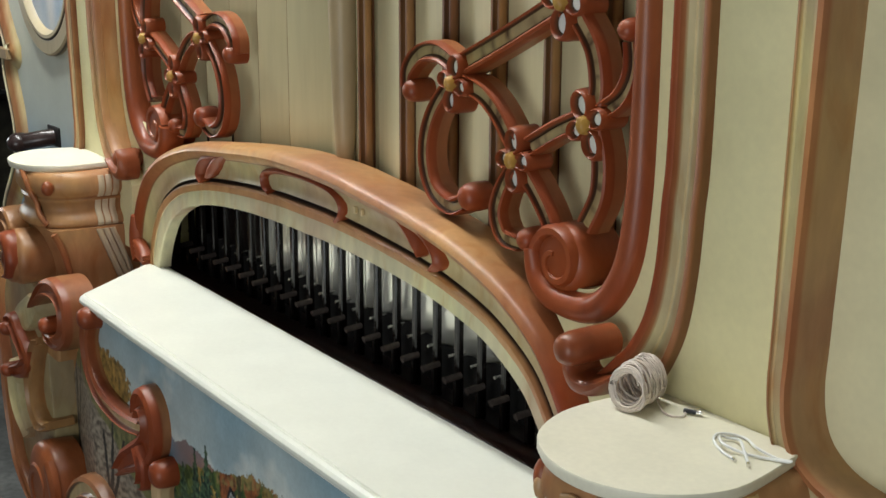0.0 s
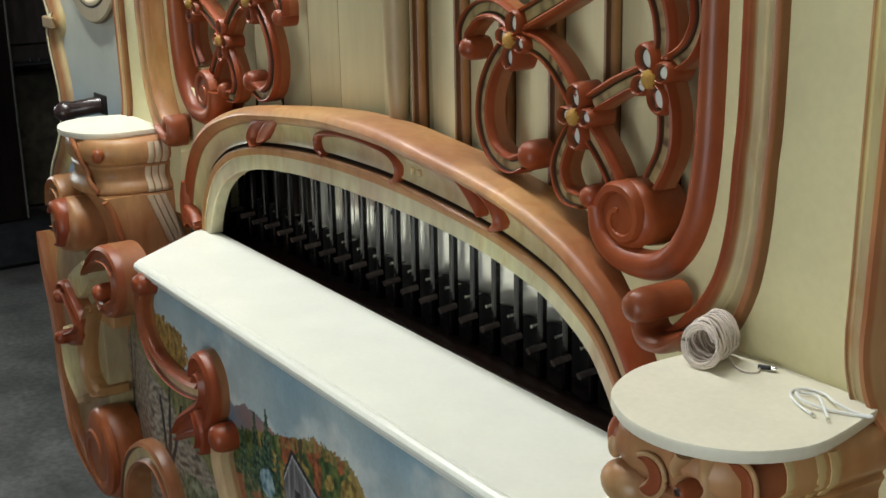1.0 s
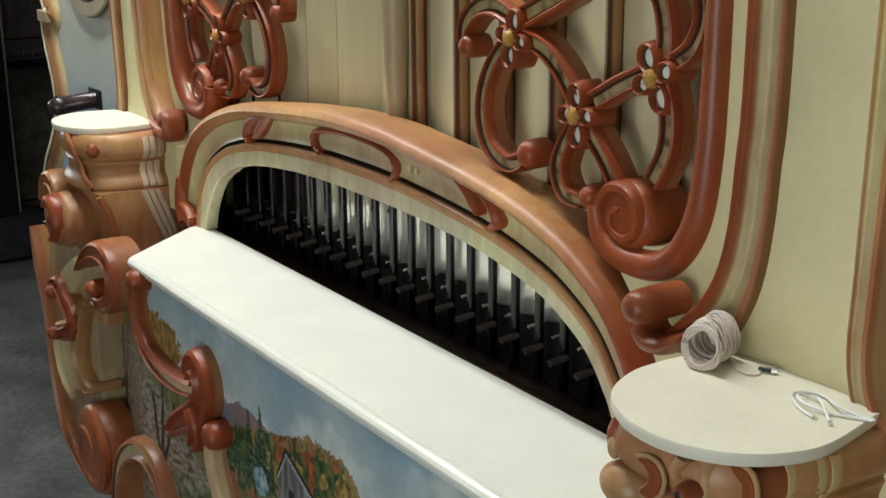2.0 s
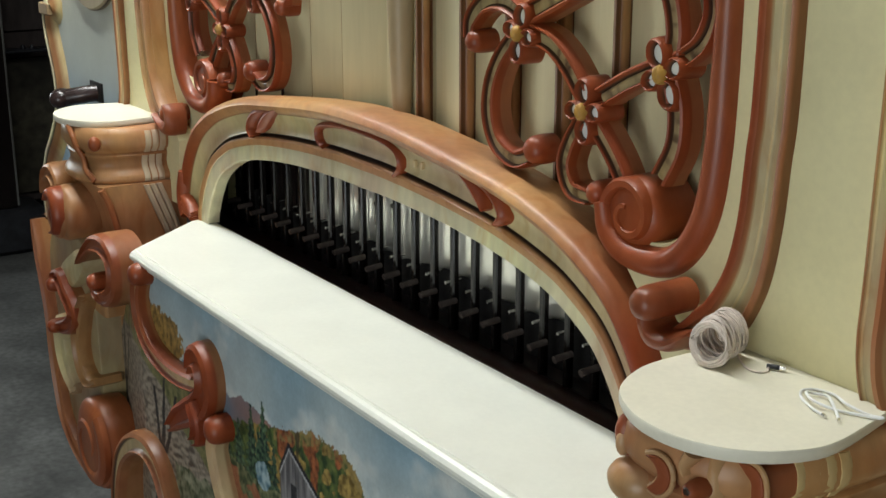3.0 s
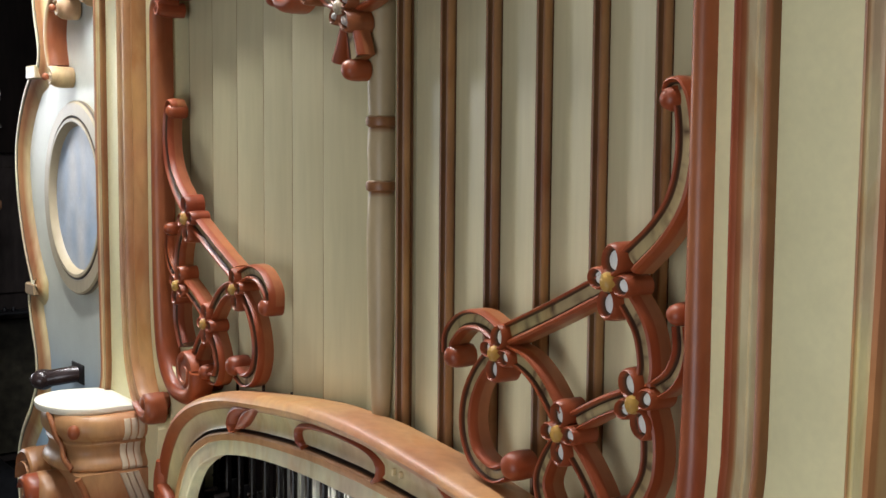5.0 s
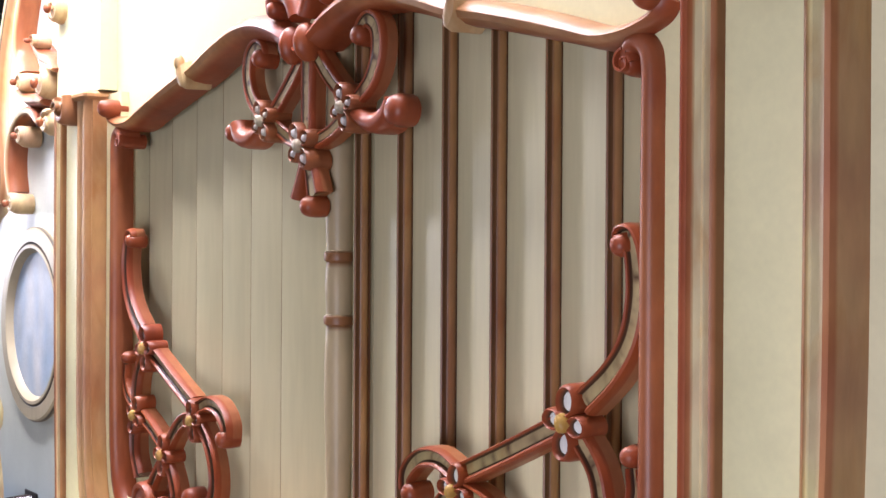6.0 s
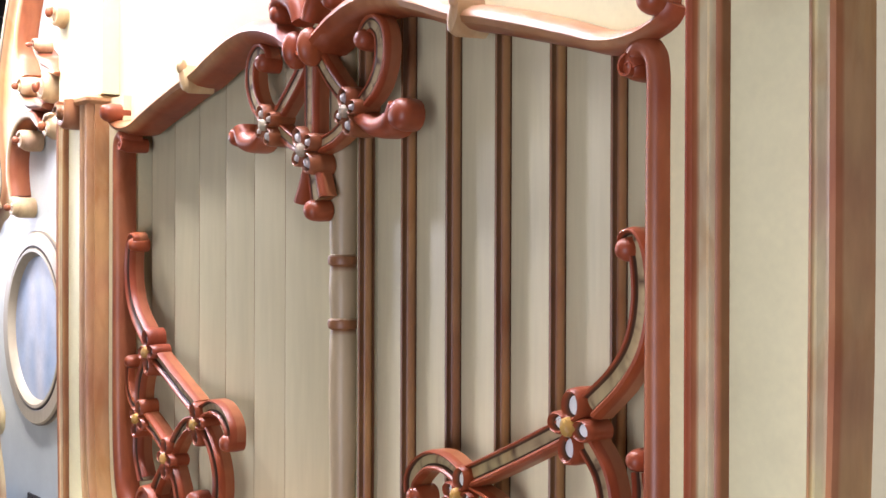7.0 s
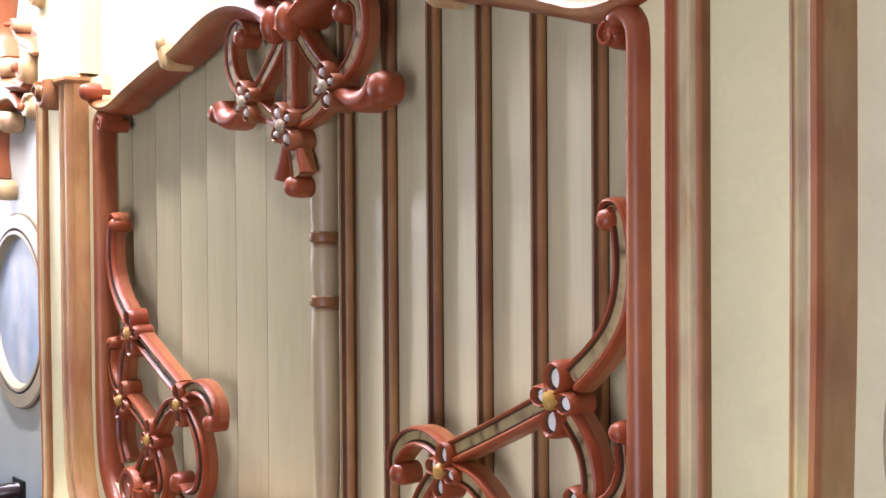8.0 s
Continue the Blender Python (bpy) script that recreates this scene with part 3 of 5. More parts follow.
# ---- header and its wavy rail
RAIL = [(0, 1.992), (0.035, 2.012), (0.085, 2.035), (0.15, 2.050), (0.22, 2.047), (0.30, 2.026), (0.37, 2.003), (0.44, 1.988), (0.52, 1.968), (0.59, 1.949), (0.645, 1.934), (0.695, 1.934), (0.735, 1.946), (0.748, 1.962)]
rail = smooth_path(RAIL, 6)
bottom = ledge_line(RAIL, 6)
head = Shape().slab([(-0.775, 2.0)] + [tuple(p) for p in bottom] + [(0.775, 2.0), (0.775, 2.95), (-0.775, 2.95)], 0.016, 0.05, CREAM)
part("header_board", head, panel_paint, organ, "cream header board above the shutters")
# board behind the frame, its opening cut along the frame's line
for side in (1, -1):
    cut = smooth_path([(0.716, 2.0), (0.716, 1.7), (0.716, 1.40), (0.712, 1.31), (0.702, 1.258), (0.681, 1.221), (0.652, 1.197), (0.620, 1.190), (0.590, 1.191), (0.572, 1.180)], 4)
    board = Shape(side).slab([tuple(q) for q in cut] + [(0.585, 1.150), (0.625, 1.105), (0.648, 1.055), (0.660, 0.96), (0.81, 0.96), (0.81, 2.0)], 0.0, 0.09, CREAM)
    part("reveal_board", board, panel_paint, organ, "cream board cut out along the scrolled frame")
for side in (1, -1):
    entab = Shape(side).slab([(0.776, 2.008), (1.02, 2.008), (1.02, 2.95), (0.776, 2.95)], -0.02, 0.05, CREAM)
    part("entablature_block", entab, panel_paint, organ)

RAILTOP, RAILMID = mixed(TAN, BROWN, 0.15), mixed(TAN, BROWN, 0.35)
RAILP = [(-1, 0.03, TAN), (-1, 0.0, RAILTOP), (-0.8, -0.018, RAILTOP), (-0.4, -0.03, RAILTOP), (0.0, -0.034, RAILMID), (0.45, -0.03, RAILMID), (0.85, -0.015, RED), (1, 0.004, RED), (1, 0.03, RED)]
for side in (1, -1):
    r = Shape(side)

    def rail_tint(s, c):
        k = max((0.38 - s) / 0.25, (s - 0.80) / 0.15)
        return mixed(c, RED, k)

    r.sweep(rail, [(-u, d, c) for u, d, c in RAILP], [0.012, 0.019, 0.022, 0.021, 0.018, 0.017, 0.017, 0.015, 0.013, 0.013, 0.016], 0.012, rail_tint)
    knob(r, 0.733, 1.966, 0.018, -0.030, 0.06)
    r.blob(0.022, -0.010, 2.004, 0.016, 0.024, 0.030, RED)
    ob = part("wavy_rail", r, carved, organ, "wavy carved rail, tan fading to red at both ends")
    w, clasp_tone = Shape(side), mixed(PALE, TAN, 0.55)
    w.lathe_y(0.392, 1.998, [(0.015, 0.03, clasp_tone), (0.016, -0.015, clasp_tone), (0.013, -0.026, clasp_tone), (0.006, -0.030, clasp_tone)], 16, (0.75, 1.7), -0.3)
    w.blob(0.396, -0.024, 2.018, 0.008, 0.010, 0.014, clasp_tone)
    part("leaf_clasp", w, carved, ob, "pale tan leaf clasp")

# ---- hanging flower carving at the crown
pend = part("hanging_carving", Shape().box(-0.012, 0.012, 0.01, 0.03, 1.93, 2.0, RED), carved, organ, "terracotta red carved flower pendant under the rail")


HUNG = [(u, d if d > 0.005 else d * 0.35, c) for u, d, c in STEM]


def hang(points, half, ends=(), y=0.0, side=1, prof=HUNG):
    s = Shape(side).sweep(smooth_path(points, 12), prof, half, y, None, True)
    for x, z, r in ends:
        knob(s, x, z, r, y - 0.002, 0.03)
    part("stem", s, carved, pend)


for side in (1, -1):
    hang([(0.150, 1.992), (0.144, 2.010), (0.165, 2.022), (0.188, 2.005), (0.190, 1.968), (0.172, 1.934), (0.140, 1.912)], [0.009, 0.012, 0.015, 0.016, 0.015, 0.012], ((0.147, 2.000, 0.016),), 0.0, side)
    hang([(0.020, 1.990), (0.055, 1.955), (0.105, 1.915)], [0.013, 0.014, 0.013], (), 0.002, side)
    hang([(0.105, 1.890), (0.060, 1.868), (0.020, 1.858)], [0.012, 0.012], (), 0.003, side)
    hang([(0.140, 1.890), (0.175, 1.875), (0.212, 1.880), (0.228, 1.902)], [0.010, 0.015, 0.018, 0.012], ((0.238, 1.888, 0.023 if side > 0 else 0.017),), 0.0, side, ROUND)
hang([(0, 1.985), (0, 1.93), (0, 1.875)], [0.018, 0.016, 0.016], (), 0.0)
hang([(0.004, 1.838), (0.016, 1.805), (0.024, 1.778)], [0.012, 0.016, 0.019], ((0.012, 1.762, 0.017),), -0.002)
hang([(-0.004, 1.835), (-0.02, 1.80), (-0.034, 1.775)], [0.006, 0.008, 0.010], (), 0.004, 1, ROUND)
for x, z, r, a in ((-0.119, 1.898, 0.031, 0.5), (0.121, 1.900, 0.031, 0.3), (0, 1.852, 0.035, 0.6)):
    s = Shape()
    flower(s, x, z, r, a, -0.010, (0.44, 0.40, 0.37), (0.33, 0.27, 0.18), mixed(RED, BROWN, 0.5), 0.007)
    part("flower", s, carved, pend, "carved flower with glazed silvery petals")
for side in (1, -1):
    cs = Shape(side)
    cs.sweep(smooth_path([(0.012, 2.045), (0.03, 2.075), (0.06, 2.09), (0.085, 2.08), (0.082, 2.06)], 6), ROUND, [0.012, 0.016, 0.016, 0.010], -0.012)
    knob(cs, 0.078, 2.066, 0.016, -0.014, 0.04)
    part("crest_scroll", cs, carved, organ, "terracotta red scroll on the header")

# ---- side wings with oval panels
WING = [(1.20, 2.95), (1.36, 2.60), (1.50, 2.35), (1.60, 2.15), (1.62, 2.0), (1.585, 1.88), (1.60, 1.815), (1.66, 1.79), (1.735, 1.72), (1.79, 1.62), (1.785, 1.50), (1.74, 1.38), (1.68, 1.29), (1.655, 1.262),
        (1.70, 1.245), (1.70, 1.20), (1.655, 1.09), (1.66, 1.0), (1.72, 0.92), (1.80, 0.84), (1.84, 0.74), (1.80, 0.60), (1.70, 0.48)]


def wing(side):
    def part(name, shape, material, parent, label="", sharp=38):
        """Parts drawn for a face further back are brought forward to the wing's plane."""
        if name in ("edge_moulding", "edge_block", "scroll_carving"):
            shape.v = [(q[0] * 0.9648 - side * 0.0577, q[1] - 0.035, 1.67 + (q[2] - 1.67) * 0.9648) for q in shape.v]
        return link_part(name, shape, material, parent, label, sharp)

    line = smooth_path(WING, 5)
    face = Shape(side)
    # a sheet of strips, blue low down and cream above
    zs = np.linspace(0.40, 2.95, 60)
    order = np.argsort(line[:, 1])
    edge = np.interp(zs, 1.67 + (line[order, 1] - 1.67) * 0.9648, line[order, 0] * 0.9648 - 0.0577)
    rings, cols = [], []
    for z, e in zip(zs, edge):
        xs = np.linspace(0.95, e, 14)
        row = [(x, 0.010, z) for x in xs] + [(e, 0.045, z), (0.95, 0.045, z)]
        rings.append(row)
        cc = []
        for x, y, zz in row:
            k = noise.noise((x * 3.1, zz * 2.4, 4.0)) * 0.25
            b = mixed((0.36, 0.50, 0.62), GREYBLUE, (zz - 1.03) / 0.12 + k * 1.6)
            b = mixed(b, (0.60, 0.61, 0.51), (zz - 1.09) / 0.22 + k * 0.6)
            b = mixed(b, (0.66, 0.68, 0.60), (zz - 1.5) / 0.3) if side < 0 else CREAM
            cc.append(b)
        cols.append(cc)
    face.rings(rings, cols)
    ob = part("side_wing", face, smooth_wing, organ, "side wing shaded from cream down to pale blue, with a wavy edge")
    edgep = [(-1, 0.02, KHAKI), (-1, -0.010, KHAKI), (-0.8, -0.020, CREAM), (-0.45, -0.022, CREAM), (-0.35, -0.018, DARK), (-0.25, -0.018, TAN), (0.2, -0.012, mixed(TAN, RED, 0.3)), (0.7, -0.004, PALE), (1, 0.0, PALE), (1, 0.02, PALE)]
    inner = line.copy()
    inner[:, 0] -= 0.035
    part("edge_moulding", Shape(side).sweep(inner, [(-u, d, c) for u, d, c in edgep], 0.036, 0.045), carved, ob, "cream and tan edge moulding")
    notch = Shape(side)
    notch.box(1.632, 1.706, 0.020, 0.07, 1.244, 1.274, mixed(KHAKI, BROWN, 0.55), 0.003)
    part("edge_block", notch, plain_carved, ob)
    part("edge_block", Shape(side).box(1.575, 1.652, 0.018, 0.07, 1.798, 1.832, mixed(KHAKI, PALE, 0.3), 0.003), carved, ob)
    ring = Shape(side)
    sand = (0.43, 0.36, 0.235)
    rows = [(1.0, 0.012, KHAKI), (1.0, 0.001, DARK), (0.988, -0.002, sand), (0.975, -0.005, sand), (0.85, -0.006, sand), (0.838, -0.004, DARK), (0.828, -0.005, DARK), (0.815, -0.008, sand), (0.785, -0.008, sand), (0.755, 0.000, sand), (0.737, 0.010, sand), (0.733, 0.0125, DARK)]
    ring.lathe_y(1.228, 1.516, rows, 72, (0.222, 0.222))
    part("oval_frame", ring, plain_carved, ob, "tan round frame with a stepped rim")
    pane = Shape(side)
    rr, cc = [], []
    for q in (1.0, 0.8, 0.6, 0.4, 0.2, 0.01):
        ring_, col_ = [], []
        for j in range(48):
            b = 2 * math.pi * j / 48
            x, z = 1.228 + 0.165 * q * math.cos(b), 1.516 + 0.165 * q * math.sin(b)
            k = noise.noise((x * 22, 1.0, z * 6))
            ring_.append((x, 0.0085, z))
            col_.append(mixed((0.30, 0.40, 0.52), (0.55, 0.55, 0.55), 0.5 + 0.9 * k))
        rr.append(ring_)
        cc.append(col_)
    pane.rings(rr, cc, True, False)
    part("painted_oval", pane, picture_paint, ob, "oval panel painted with blurred blue and grey sky")
    hole = Shape(side).box(1.219, 1.300, 0.006, 0.012, 1.083, 1.129, (0.01, 0.01, 0.01), 0.001)
    part("slot", hole, carved, ob)
    beat = Shape(side)
    beat.tube([(1.262, 0.015, 1.104), (1.270, -0.010, 1.101), (1.284, -0.034, 1.096), (1.300, -0.056, 1.091)], 0.020, (0.05, 0.03, 0.03), 14)
    beat.blob(1.303, -0.060, 1.090, 0.026, 0.030, 0.025, (0.05, 0.03, 0.03))
    part("drum_beater", beat, leather, ob, "dark brown padded drum beater")
    # scroll work on the upper wing
    skin, lip_ = mixed(PALE, RED, 0.3), mixed(RED, TAN, 0.2)
    for x, z, r, start, sgn, deep in ((1.085, 2.215, 0.036, 2.6, 1, 0.055), (1.215, 2.160, 0.017, 0.5, 1, 0.04), (1.170, 2.060, 0.037, 1.9, 1, 0.055), (1.315, 2.076, 0.026, 4.0, -1, 0.045),
                                      (1.130, 1.970, 0.032, 2.2, -1, 0.055), (1.310, 1.950, 0.027, 0.6, 1, 0.05), (1.370, 1.795, 0.027, 1.2, 1, 0.055)):
        s = Shape(side)
        volute(s, x, z, r, -0.004, deep * 0.75, start, 1.2, sgn, skin)
        s.blob(x, -0.018, z, r * 0.3, 0.008, r * 0.34, lip_)
        part("scroll_carving", s, carved, ob, "pale tan scroll with a red eye")
    for pts, half in (([(1.405, 1.82), (1.425, 1.87), (1.425, 1.92), (1.40, 1.965), (1.34, 2.000), (1.27, 2.005), (1.21, 1.975)], [0.012, 0.018, 0.018, 0.016, 0.015, 0.014, 0.006]),
                      ([(1.35, 2.06), (1.29, 2.035), (1.23, 2.03), (1.18, 2.02)], [0.006, 0.016, 0.018, 0.008]),
                      ([(1.24, 2.155), (1.20, 2.125), (1.15, 2.110), (1.11, 2.085)], [0.006, 0.014, 0.016, 0.006]),
                      ([(1.32, 2.10), (1.37, 2.16), (1.35, 2.25), (1.28, 2.34)], [0.008, 0.02, 0.022, 0.01])):
        s = Shape(side).sweep(smooth_path(pts, 6), [(u, d * 1.2 - 0.01, skin if abs(u) < 0.5 else lip_) for u, d, c in ROUND], half, 0.02)
        part("scroll_carving", s, carved, ob, "tan and red scroll carving")


smooth_wing = textured("airbrushed_wing_paint", None, 0.4, 0.02, 120, 0.05, (1, 1, 1), 0, 0.05)
wing(1)
wing(-1)

# ---- consoles and figure platforms
def console(side):
    depth = 1.0 if side > 0 else 0.86

    def part(name, shape, material, parent, label="", sharp=38):
        k = depth if name not in ("shaft", "red_rim") else 1.0
        shape.v = [(q[0], q[1] * k, q[2]) for q in shape.v]
        return link_part(name, shape, material, parent, label, sharp)

    near_x = [0.735, 0.736, 0.742, 0.760, 0.795] if side < 0 else [0.785, 0.785, 0.788, 0.800, 0.824]
    plan = smooth_path([(q, w) for q, w in zip(near_x, (0.0, -0.09, -0.140, -0.184, -0.212))] + [(0.862, -0.222), (0.915, -0.214), (0.950, -0.194), (0.974, -0.158), (0.986, -0.11), (0.990, 0.0)], 5)

    def ring(z, out, lift=0.0):
        """The console's outline at a height, swelling by out."""
        mid = (0.865, -0.06)
        rows_ = []
        for q in plan:
            d = math.hypot(q[0] - mid[0], q[1] - mid[1])
            rows_.append((q[0] + (q[0] - mid[0]) / d * out, min(0.0, q[1] + (q[1] - mid[1]) / d * out), z))
        return rows_

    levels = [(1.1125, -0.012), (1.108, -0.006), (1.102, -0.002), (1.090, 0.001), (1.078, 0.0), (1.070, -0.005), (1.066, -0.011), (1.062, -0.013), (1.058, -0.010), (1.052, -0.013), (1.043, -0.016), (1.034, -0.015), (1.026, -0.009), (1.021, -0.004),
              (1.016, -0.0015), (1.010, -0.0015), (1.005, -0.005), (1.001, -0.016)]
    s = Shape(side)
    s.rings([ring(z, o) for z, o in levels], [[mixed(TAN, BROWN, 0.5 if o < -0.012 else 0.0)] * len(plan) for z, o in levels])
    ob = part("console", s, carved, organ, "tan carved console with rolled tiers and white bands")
    # shaft under the tiers
    shaft = Shape(side)
    x0, x1 = 0.735 if side < 0 else 0.80, 0.972
    prof = [(0.0, 1.004), (-0.172, 1.004), (-0.160, 0.975), (-0.150, 0.940), (-0.141, 0.890), (-0.139, 0.850), (-0.150, 0.810), (-0.18, 0.775), (-0.18, 0.74), (0.0, 0.74)]
    xs = [x0, x0 + 0.003, x0 + 0.01, x1 - 0.01, x1 - 0.003, x1]
    shaft.rings([[(x, y * g, z) for y, z in prof] for x, g in zip(xs, (0.97, 0.99, 1, 1, 0.99, 0.97))], [[TAN] * len(prof)] * 6)
    shaft_ob = part("shaft", shaft, carved, ob, "smooth tan shaft")
    white = (0.54, 0.465, 0.32) if side < 0 else mixed(TAN, PALE, 0.6)
    for out, xx in ((-1, x0), (1, x1)):
        for k in range(3 if out < 0 else 4):
            # bands over the two rolls follow the swelling
            for z0, z1, yy in ((1.062, 1.106, -0.046), (1.006, 1.056, -0.052)):
                rows_ = []
                for f in (0, 0.12, 0.3, 0.5, 0.7, 0.88, 1):
                    z = z0 + (z1 - z0) * f
                    o = float(np.interp(z, [l[0] for l in levels[::-1]], [l[1] for l in levels[::-1]]))
                    yc = yy - 0.017 * k if out < 0 else -0.104 - 0.0145 * k
                    edge_x = float(np.interp(-yc, [0, 0.09, 0.14], near_x[:3])) - o if out < 0 else float(np.interp(-yc, [0, 0.11, 0.16], [0.990, 0.985, 0.972])) + o
                    rows_.append([(edge_x - out * 0.004, yc - 0.0074, z), (edge_x + out * 0.0018, yc - 0.0066, z), (edge_x + out * 0.0036, yc, z), (edge_x + out * 0.0018, yc + 0.0066, z), (edge_x - out * 0.004, yc + 0.0074, z)])
                b = Shape(side)
                b.rings(rows_, [[white] * 5] * 7)
                part("white_band", b, carved, ob, "off-white painted band")
            rows_ = []
            for f in (0, 0.3, 0.6, 1):
                z, yc = 0.80 + 0.20 * f, min(-0.01, -0.062 + 0.088 * (1 - f) - 0.0155 * k)
                rows_.append([(xx - out * 0.002, yc - 0.0078, z), (xx + out * 0.0035, yc - 0.006, z), (xx + out * 0.0055, yc, z), (xx + out * 0.0035, yc + 0.006, z), (xx - out * 0.002, yc + 0.0078, z)])
            b = Shape(side)
            b.rings(rows_, [[white] * 5] * 4)
            part("white_band", b, carved, shaft_ob, "off-white painted band")
        rim = Shape(side)
        rim.tube([(xx, y, z) for y, z in smooth_path([(-0.170, 1.0), (-0.158, 0.975), (-0.148, 0.940), (-0.139, 0.890), (-0.137, 0.850), (-0.148, 0.810), (-0.178, 0.775)], 4)], 0.007, mixed(RED, TAN, 0.45), 8)
        part("red_rim", rim, carved, shaft_ob, "red-brown rounded rim")
    # carved front: eye, inlays, tongue and leaf lobe
    warm = mixed(RED, TAN, 0.1)
    if side > 0:
        eye = Shape(side)
        knob(eye, 0.924, 1.078, 0.010, -0.222, 0.03, warm)
        eye.lathe_y(0.925, 1.080, [(0.004, -0.2310, DARK), (0.003, -0.2320, DARK)], 10)
        part("scroll_eye", eye, carved, ob, "small red scroll eye")
        light_tan = mixed(TAN, PALE, 0.25)
        for tag_, pts_, yf in (("crescent", [(0.868, 1.090), (0.880, 1.094), (0.892, 1.092), (0.899, 1.082), (0.896, 1.068), (0.884, 1.058), (0.872, 1.060), (0.880, 1.069), (0.884, 1.078), (0.879, 1.086)], -0.2265),
                               ("inlay", [(0.948, 1.106), (0.960, 1.109), (0.970, 1.106), (0.976, 1.096), (0.976, 1.078), (0.968, 1.072), (0.964, 1.082), (0.963, 1.094), (0.957, 1.099)], -0.196)):
            loop_ = smooth_path(pts_ + [pts_[0]], 4)[:-1]
            part("red_inlay", Shape(side).slab([tuple(q) for q in loop_], yf, yf + 0.05, warm, 0.0015), carved, ob, "terracotta red carved inlay")
            ctr = loop_.mean(0)
            rim_ = [(ctr[0] + (q[0] - ctr[0]) * 1.10, yf + 0.004, ctr[1] + (q[1] - ctr[1]) * 1.10) for q in list(loop_) + [loop_[0]]]
            part("inlay_rim", Shape(side).tube(rim_, 0.0026, light_tan, 8), carved, ob)
        s2 = Shape(side)
        for pts_, hw, yf in (([(0.915, 1.108), (0.908, 1.094), (0.912, 1.086)], [0.008, 0.006, 0.003], -0.216), ([(0.932, 1.108), (0.930, 1.085), (0.936, 1.055)], [0.006, 0.009, 0.004], -0.203)):
            s2.sweep(smooth_path(pts_, 5), [(u, d * 0.7, light_tan) for u, d, c in ROUND], hw, yf)
        part("carved_fold", s2, carved, ob, "tan carved folds")
        part("tongue", Shape(side).blob(0.820, -0.203, 1.088, 0.0115, 0.013, 0.021, warm, 14, 8), carved, ob, "red tongue carving with a tan centre")
        part("tongue_centre", Shape(side).blob(0.8220, -0.2100, 1.081, 0.0070, 0.008, 0.014, mixed(TAN, PALE, 0.4), 12, 8), carved, ob)
        part("leaf_lobe", Shape(side).blob(0.835, -0.206, 1.046, 0.030, 0.022, 0.022, mixed(TAN, PALE, 0.25), 18, 10), carved, ob, "tan leaf lobe")
    else:
        part("roll_eye", Shape(side).blob(0.760, -0.196, 1.086, 0.013, 0.014, 0.015, warm, 14, 8), carved, ob, "terracotta red roll eye")
        edge_ = smooth_path([(0.845, -0.221, 1.110), (0.822, -0.222, 1.096), (0.812, -0.218, 1.075), (0.806, -0.206, 1.052), (0.794, -0.206, 1.030), (0.772, -0.196, 1.010)], 5)
        part("leaf_edge", Shape(side).tube(edge_, 0.007, mixed(RED, TAN, 0.35), 10), carved, ob, "red-brown carved leaf along the console's corner")
    tab = Shape(side)
    pts = [(0.775, -0.027), (0.770, -0.12), (0.780, -0.165), (0.805, -0.203), (0.845, -0.226), (0.885, -0.233), (0.925, -0.226), (0.962, -0.203), (0.986, -0.165), (0.992, -0.12), (0.972, -0.027)]
    front = 1.0
    p = smooth_path([(x, -0.027 + (y + 0.027) * front) for x, y in pts], 4)
    mid = p.mean(0)
    rings = []
    for z, k in ((1.1125, 0.975), (1.1145, 0.985), (1.1165, 1.0), (1.1220, 1.0), (1.1240, 0.998), (1.125, 0.991)):
        rings.append([(mid[0] + (q[0] - mid[0]) * k, min(-0.027, mid[1] + (q[1] - mid[1]) * k), z) for q in p])
    tab.rings(rings, [[CREAM] * len(p)] * 6)
    part("figure_platform", tab, tablet_paint, organ, "small cream platform with a rounded front on the console")


tablet_paint = textured("cream_platform_paint", (0.75, 0.72, 0.59), 0.4, 0.03, 150, 0.04, (1, 1, 1), 0, 0.04)
console(1)
console(-1)
# ---- base with the painted landscape


